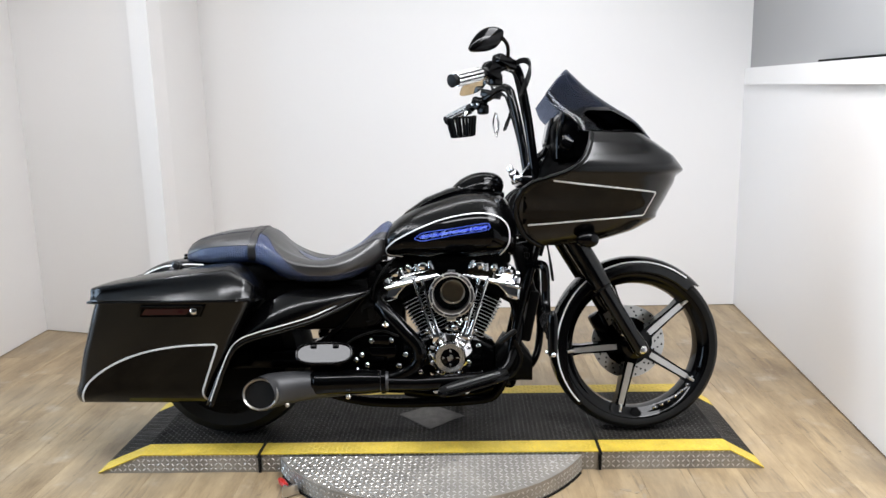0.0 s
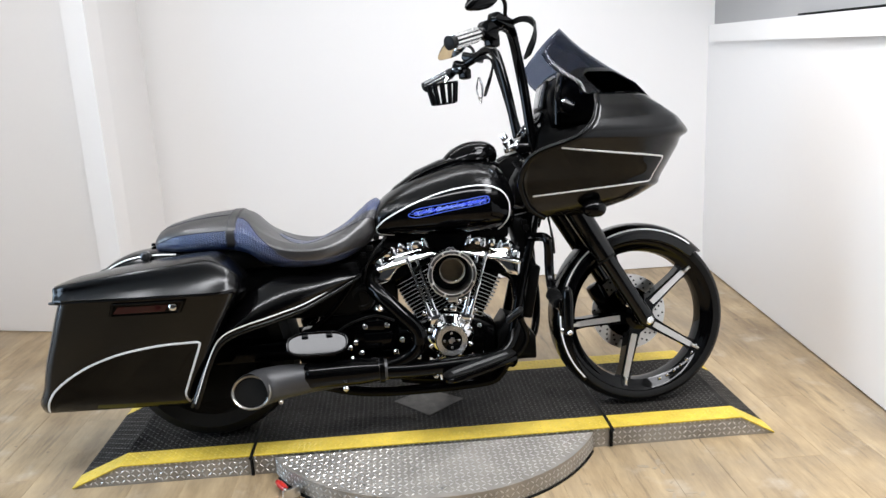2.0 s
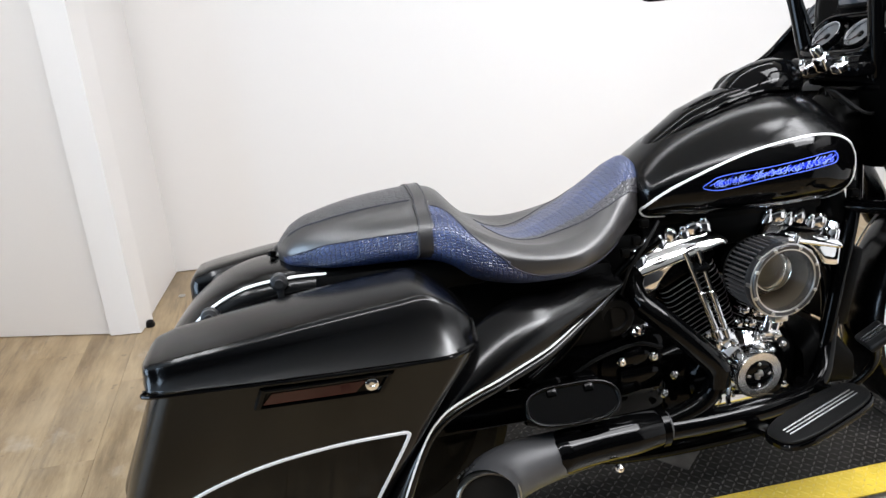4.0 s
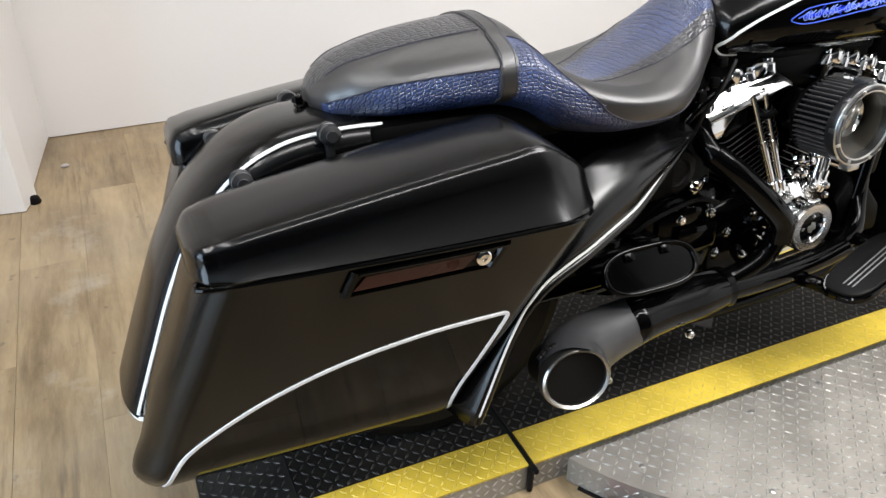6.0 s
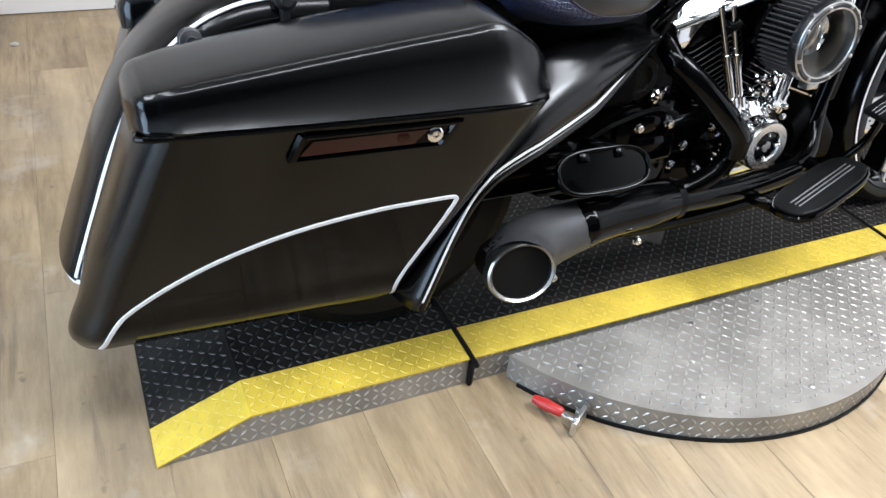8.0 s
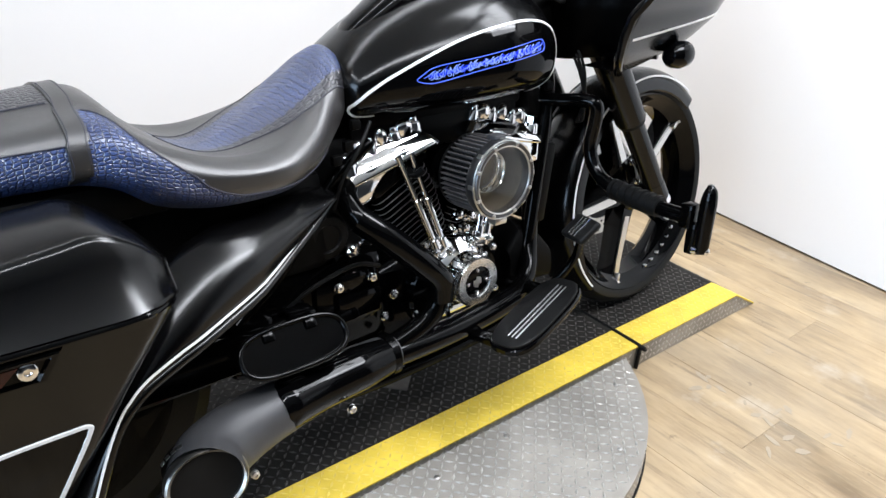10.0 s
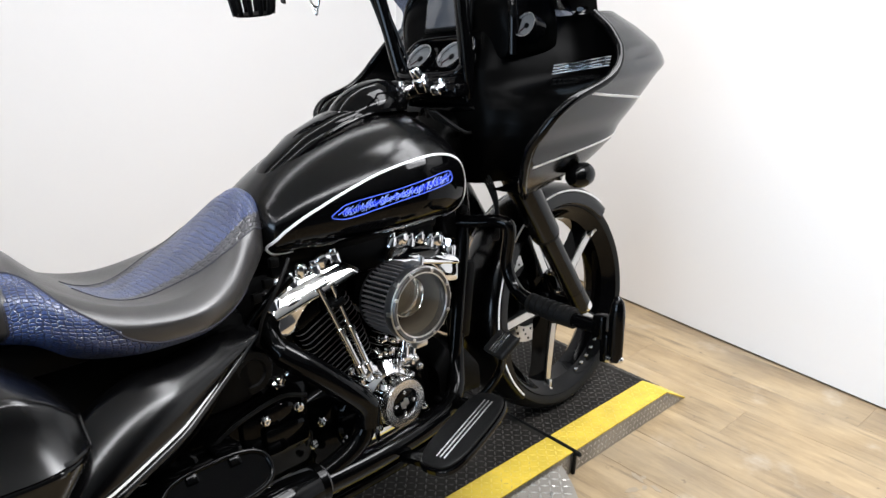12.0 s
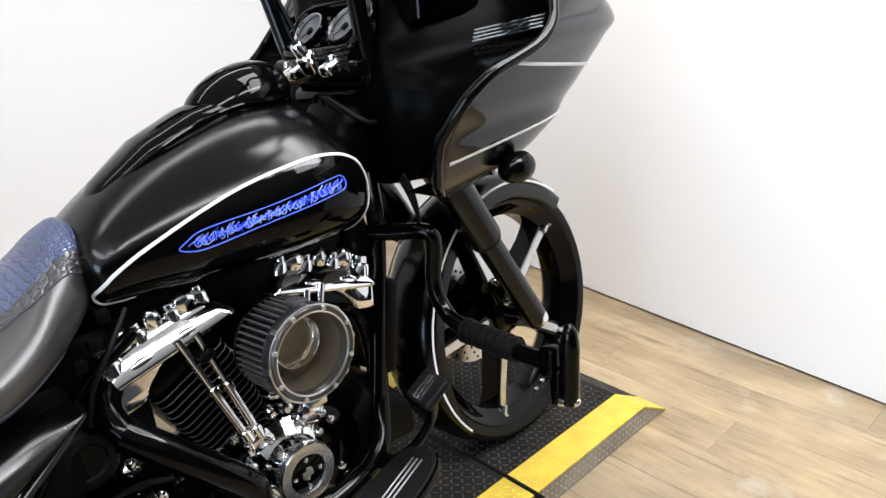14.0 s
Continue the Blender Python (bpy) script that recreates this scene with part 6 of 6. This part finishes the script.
for s in (-1, 1):
    guard = part("engine_guard", tube([(0.300, s * 0.06, 0.668), (0.325, s * 0.13, 0.672), (0.345, s * 0.195, 0.676), (0.356, s * 0.218, 0.665), (0.360, s * 0.216, 0.630), (0.362, s * 0.205, 0.575), (0.362, s * 0.215, 0.530), (0.360, s * 0.255, 0.492), (0.356, s * 0.33, 0.475), (0.350, s * 0.42, 0.468), (0.346, s * 0.49, 0.466)], 0.0165, 16, 8), GLOSS, bike, "gloss black engine guard")
    if s > 0:
        part("lower_bar", tube([(0.362, s * 0.205, 0.545), (0.372, s * 0.215, 0.46), (0.372, s * 0.205, 0.36), (0.345, s * 0.165, 0.265), (0.275, s * 0.115, 0.205), (0.20, s * 0.10, 0.175)], 0.0160, 14, 8), GLOSS, guard)
    wrap = part("rubber_wrap", tube([(0.359, s * 0.285, 0.482), (0.354, s * 0.36, 0.471), (0.350, s * 0.425, 0.468)], 0.0225, 16, 6), RUBBER, guard, "ribbed rubber wrap")
    for k in range(7):
        part("rib", tube([(0.354, s * (0.295 + 0.02 * k) - 0.004, 0.480 - 0.0018 * k), (0.354, s * (0.295 + 0.02 * k) + 0.004, 0.480 - 0.0018 * k)], 0.0245, 16, 2), RUBBER, wrap)
    peg = part("highway_peg", join(box((0.346, s * 0.500, 0.470), (0.030, 0.030, 0.055), 0.006), box((0.350, s * 0.512, 0.420), (0.022, 0.022, 0.070), 0.005)), ENGINE_BLACK, guard, "black fold-up highway peg")
    part("peg_body", tube([(0.350, s * 0.536, 0.395), (0.350, s * 0.537, 0.402), (0.350, s * 0.540, 0.50), (0.350, s * 0.541, 0.530), (0.350, s * 0.538, 0.545)], [0.010, 0.0165, 0.018, 0.014, 0.005], 14, 4), GLOSS, peg)
    part("bolt", join(bolt((0.333, s * 0.528, 0.402), 0.007, 0.01), ball((0.352, s * 0.548, 0.398), 0.009)), CHROME, peg)
    sig = part("turn_signal", tube([(0.43, s * 0.16, 0.775), (0.445, s * 0.22, 0.775), (0.475, s * 0.285, 0.774)], 0.012, 12), GLOSS, bike, "gloss black bullet turn signal")
    part("lamp_body", moved(loft([sup(x, 0, r, r, r, 2, 24) for x, r in ((-0.040, 0.006), (-0.036, 0.018), (-0.022, 0.027), (0.0, 0.031), (0.020, 0.029), (0.034, 0.020), (0.040, 0.008))]), pose(0.500, s * 0.322, 0.773)), GLOSS, sig)
    part("bolt", bolt((0.445, s * 0.225 - 0.012, 0.782), 0.007, 0.008), CHROME, sig)
part("neck_cover", loft([sup(x, z, 0.075, up, up, 3, 28) for x, z, up in ((0.27, 0.83, 0.05), (0.30, 0.85, 0.08), (0.36, 0.86, 0.09), (0.40, 0.85, 0.06))]), MATTE, bike, "black neck cover")

# -- handlebar and controls: all of it turns with the fork --
bar = part("handlebar", steered(join(tube([(0.338, -0.105, 0.965), (0.328, -0.115, 1.02), (0.302, -0.138, 1.208), (0.275, -0.158, 1.345), (0.262, -0.180, 1.383), (0.240, -0.225, 1.398), (0.210, -0.290, 1.384), (0.165, -0.335, 1.362), (0.112, -0.375, 1.338), (0.060, -0.415, 1.318)], 0.0175, 18, 8))), GLOSS, bike, "tall gloss black ape-hanger handlebar")
part("left_riser", steered(mirrored(tube([(0.338, -0.105, 0.965), (0.328, -0.115, 1.02), (0.302, -0.138, 1.208), (0.275, -0.158, 1.345), (0.262, -0.180, 1.383), (0.240, -0.225, 1.398), (0.210, -0.290, 1.384), (0.165, -0.335, 1.362), (0.112, -0.375, 1.338), (0.060, -0.415, 1.318)], 0.0175, 18, 8))), GLOSS, bar)
part("bar_clamp", steered(join(box((0.300, 0, 0.985), (0.055, 0.25, 0.035), 0.012), tube([(0.300, -0.115, 1.000), (0.300, 0.115, 1.000)], 0.019, 16, 2))), GLOSS, bar)
part("ignition_switch", steered(join(box((0.262, -0.026, 1.006), (0.036, 0.034, 0.046), 0.010, (0, -35, 20), 3), lathe([(0.013, 0), (0.013, 0.022), (0.010, 0.026)], (0.250, -0.028, 1.022), (-60, 0, -90), 18))), CHROME, bar, "chrome ignition switch")
for y in (0.034, -0.075):
    part("riser_cap", steered(box((0.270, y, 0.992), (0.038, 0.033, 0.025), 0.008, (0, -20, 0), 3)), CHROME, bar, "chrome riser cap")
for y in (-0.07, 0.07):
    part("bolt", steered(bolt((0.285, y, 1.003), 0.009, 0.012, (-90, 0, 0))), CHROME, bar)
for s in (-1, 1):
    def own(bm, s=s):
        return steered(mirrored(bm) if s > 0 else bm)

    a, b = Vector((0.118, -0.370, 1.340)), Vector((0.005, -0.462, 1.296))
    grip = part("grip", own(tube([a, a.lerp(b, 0.02), a.lerp(b, 0.08), a.lerp(b, 0.5), a.lerp(b, 0.93), a.lerp(b, 0.98), b], [0.018, 0.021, 0.0195, 0.0195, 0.0205, 0.0225, 0.014], 18, smooth=False)), RUBBER, bar, "black grip with chrome bands")
    for ang in range(-180, 180, 36):
        d = (b - a).normalized()
        n = Vector((0, 0, 1))
        n = (n - d * n.dot(d)).normalized()
        n = Matrix.Rotation(radians(ang), 3, d) @ n
        part("chrome_band", own(tube([a.lerp(b, 0.10) + n * 0.0200, a.lerp(b, 0.86) + n * 0.0205], 0.0042, 8, 2)), SATIN_CHROME, grip)
    part("switch_housing", own(join(box((0.150, -0.345, 1.352), (0.060, 0.058, 0.056), 0.014, (0, 20, 38)), box((0.165, -0.330, 1.325), (0.045, 0.04, 0.045), 0.010, (0, 0, 42)))), ENGINE_BLACK, bar, "black switch housing")
    part("master_cylinder", own(join(box((0.200, -0.318, 1.388), (0.085, 0.050, 0.034), 0.008, (0, 15, 35)), bolt((0.220, -0.312, 1.402), 0.005, 0.006, (-90, 0, 0)))), GLOSS, bar)
    # a broad flat lever that hooks down at its outer end
    blade = curve([(0.250, -0.288, 1.392), (0.270, -0.350, 1.392), (0.284, -0.440, 1.372), (0.286, -0.515, 1.338), (0.276, -0.552, 1.300), (0.262, -0.545, 1.266), (0.250, -0.515, 1.243)], 5)
    rows = []
    for i, p in enumerate(blade):
        w = np.interp(i / (len(blade) - 1), [0, 0.2, 0.6, 0.85, 1.0], [0.008, 0.010, 0.014, 0.015, 0.003])
        rows.append([p + Vector((a * 0.0035, 0.35 * b * w, b * w)) for a, b in ((-1, -1), (1, -1), (1, 1), (-1, 1))])
    part("lever", mirrored(loft(rows)) if s > 0 else loft(rows), MATTE, bar, "broad black control lever")
    for k in range(4):
        part("switch_button", own(box((0.118 + 0.012 * k, -0.318 + 0.004 * k, 1.345 + 0.009 * (k % 2)), (0.010, 0.012, 0.008), 0.002, (0, 0, 42))), MATTE if k % 2 else STEEL, bar)
    # mirror: a stalk up from the lever clamp, and an almond shell
    mirror = part("mirror", own(tube([(0.204, -0.320, 1.380), (0.210, -0.340, 1.405), (0.206, -0.368, 1.435), (0.186, -0.390, 1.456)], 0.0068, 10, 8)), GLOSS, bar, "gloss black almond mirror")
    mm = pose(0.155, -0.405, 1.478, 0, -26, 16)
    rows = []
    for t in linspace(0, 1, 20):
        x = -0.078 + 0.150 * t
        w = 0.041 * (math.sin(math.pi * min(1, max(0.0, t * 0.96 + 0.02))) ** 0.62) * (0.72 + 0.38 * t)
        rows.append([(x, w * 0.55 * math.cos(q) * (1 if math.cos(q) > 0 else 0.18), w * math.sin(q)) for q in linspace(0, 2 * math.pi, 25)[:-1]])
    mm = pose(0.132, -0.400, 1.447, 172 if s < 0 else 150, -30, 24)
    part("shell", own(moved(loft(rows), mm)), GLOSS, mirror, "gloss black shell")
    face = [[(x, -0.006 * k, z * 0.93) for x, _, z in [(r[0][0], 0, max(p[2] for p in r)) for r in rows]] + [(r[0][0], -0.006 * k, min(p[2] for p in r) * 0.93) for r in rows[::-1]] for k in (0.6, 0.85)]
    part("mirror_face", own(moved(loft(face), mm)), MIRROR, mirror, "mirror glass")
    for k in range(4):
        part("cable", own(tube([(0.20, -0.29, 1.370), (0.245 + 0.004 * k, -0.20, 1.365 - 0.004 * k), (0.282 + 0.006 * k, -0.150 + 0.006 * k, 1.22), (0.315 + 0.008 * k, -0.12 + 0.01 * k, 1.05), (0.34 + 0.01 * k, -0.10 + 0.012 * k, 0.93)], 0.0036, 7, 6)), RUBBER, bar, "black cable")
# slotted cup holder under the left grip
cup_m = pose(0.078, 0.370, 1.210, 6, -8, 20) @ Matrix.Diagonal((1.70, 1.60, 1.35, 1))
holder = part("cup_holder", steered(moved(lathe([(0.036, 0.060), (0.040, 0.060), (0.040, 0.066), (0.036, 0.066), (0.036, 0.060)], rot=(-90, 0, 0), steps=28, cap=False), cup_m)), MATTE, bar, "black slotted cup holder")
part("base", steered(moved(lathe([(0.0, 0.0), (0.028, 0.0), (0.030, 0.004), (0.0, 0.005)], rot=(-90, 0, 0), steps=28), cup_m)), MATTE, holder)
for k in range(12):
    a = 2 * math.pi * k / 12
    part("slat", steered(moved(tube([(0.029 * math.cos(a), 0.029 * math.sin(a), 0.002), (0.0375 * math.cos(a), 0.0375 * math.sin(a), 0.063)], 0.0042, 6, 2), cup_m)), MATTE, holder)
part("holder_arm", steered(tube([(0.085, 0.375, 1.295), (0.095, 0.375, 1.315), (0.11, 0.372, 1.335)], 0.008, 8)), CHROME, holder)
part("wire_clip", steered(join(tube([(0.215, 0.300, 1.305), (0.205, 0.305, 1.26), (0.213, 0.300, 1.225), (0.227, 0.295, 1.225), (0.231, 0.295, 1.26), (0.219, 0.300, 1.305)], 0.0028, 7), tube([(0.219, 0.300, 1.305), (0.227, 0.295, 1.25), (0.220, 0.300, 1.20), (0.209, 0.305, 1.25), (0.215, 0.300, 1.305)], 0.0022, 7))), CHROME, bar, "bent wire key loop")
for k in range(6):
    part("wiring", tube([(0.27 + 0.01 * k, -0.06 + 0.02 * k, 0.94), (0.30, -0.12 + 0.03 * k, 0.89 + 0.008 * k), (0.36, -0.10 + 0.04 * k, 0.88), (0.40, -0.06 + 0.03 * k, 0.84)], 0.0045, 7, 5), RUBBER, chassis, "black wiring")
for k in range(3):
    part("hose", tube([(0.36, -0.07 - 0.012 * k, 0.82), (0.375, -0.12 - 0.01 * k, 0.74), (0.39, -0.13, 0.66 - 0.02 * k), (0.40, -0.10, 0.60)], 0.0035, 7, 6), RUBBER, chassis, "black hose")
for x, y, z in ((-0.27, -0.13, 0.665), (-0.295, -0.125, 0.64), (-0.245, -0.12, 0.70), (0.30, -0.10, 0.70), (0.295, -0.095, 0.72)):
    part("connector", box((x, y, z), (0.02, 0.014, 0.02), 0.003), MATTE, chassis)
part("wiring", tube([(-0.21, -0.12, 0.70), (-0.25, -0.135, 0.655), (-0.285, -0.125, 0.60), (-0.30, -0.11, 0.54)], 0.004, 7, 5), RUBBER, chassis, "black wiring")


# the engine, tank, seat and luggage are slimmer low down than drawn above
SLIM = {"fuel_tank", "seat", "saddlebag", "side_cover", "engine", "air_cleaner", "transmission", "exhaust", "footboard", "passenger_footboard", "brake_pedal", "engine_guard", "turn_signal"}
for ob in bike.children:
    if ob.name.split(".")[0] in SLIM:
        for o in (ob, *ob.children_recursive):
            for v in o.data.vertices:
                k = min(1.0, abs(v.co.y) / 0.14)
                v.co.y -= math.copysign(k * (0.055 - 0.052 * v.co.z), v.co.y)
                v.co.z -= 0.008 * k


# ---- small things on the floor ----
clamp = tagged(empty("toggle_clamp", (-0.60, -0.50, 0.0)), "small steel clamp with red grip lying on the floor", "clamp")
clamp.rotation_euler = (0, 0, radians(-58))
part("handle", tube([(-0.055, 0, 0.022), (-0.03, 0, 0.023), (0.0, 0, 0.024), (0.012, 0, 0.024)], [0.008, 0.0125, 0.0115, 0.009], 14, 5), RED_GRIP, clamp, "red rubber grip")
part("lever", box((0.025, 0, 0.022), (0.035, 0.012, 0.006), 0.002), STEEL, clamp)
part("jaw", join(box((0.045, 0.004, 0.022), (0.010, 0.060, 0.038), 0.002), box((0.040, 0.030, 0.012), (0.022, 0.010, 0.020), 0.002), bolt((0.045, -0.015, 0.042), 0.006, 0.006, (-90, 0, 0))), STEEL, clamp)
stop = tagged(finish("door_stop", lathe([(0.018, 0), (0.020, 0.006), (0.015, 0.022), (0.006, 0.027)], (-1.655, 1.40, 0.0), (-90, 0, 0), 18), RUBBER), "small dark rubber stop on the floor by the wall", "door stop")
tagged(finish("floor_plug", lathe([(0.014, 0), (0.016, 0.003), (0.010, 0.006)], (-1.555, 1.67, 0.0), (-90, 0, 0), 16), STEEL), "small steel floor plug", "floor plug")

# paint smears on the floor beside the turntable
rnd = random.Random(23)
for cx, cy, n in ((0.66, -0.52, 5), (0.70, -0.66, 5), (0.60, -0.78, 4), (0.74, -0.86, 3)):
    for _ in range(n):
        a, b = rnd.uniform(0.008, 0.026), rnd.uniform(0.004, 0.010)
        turn, ox, oy = rnd.uniform(0, 3.1), rnd.uniform(-0.05, 0.05), rnd.uniform(-0.05, 0.05)
        ring = [(a * math.cos(q) * rnd.uniform(0.7, 1.2), b * math.sin(q) * rnd.uniform(0.7, 1.2)) for q in linspace(0, 2 * math.pi, 15)[:-1]]
        blot = [[(cx + ox + x * math.cos(turn) - y * math.sin(turn), cy + oy + x * math.sin(turn) + y * math.cos(turn), z) for x, y in ring] for z in (0.0002, 0.0007)]
        part("paint_smear", loft(blot), SCUFF, floor, "pale paint smear")
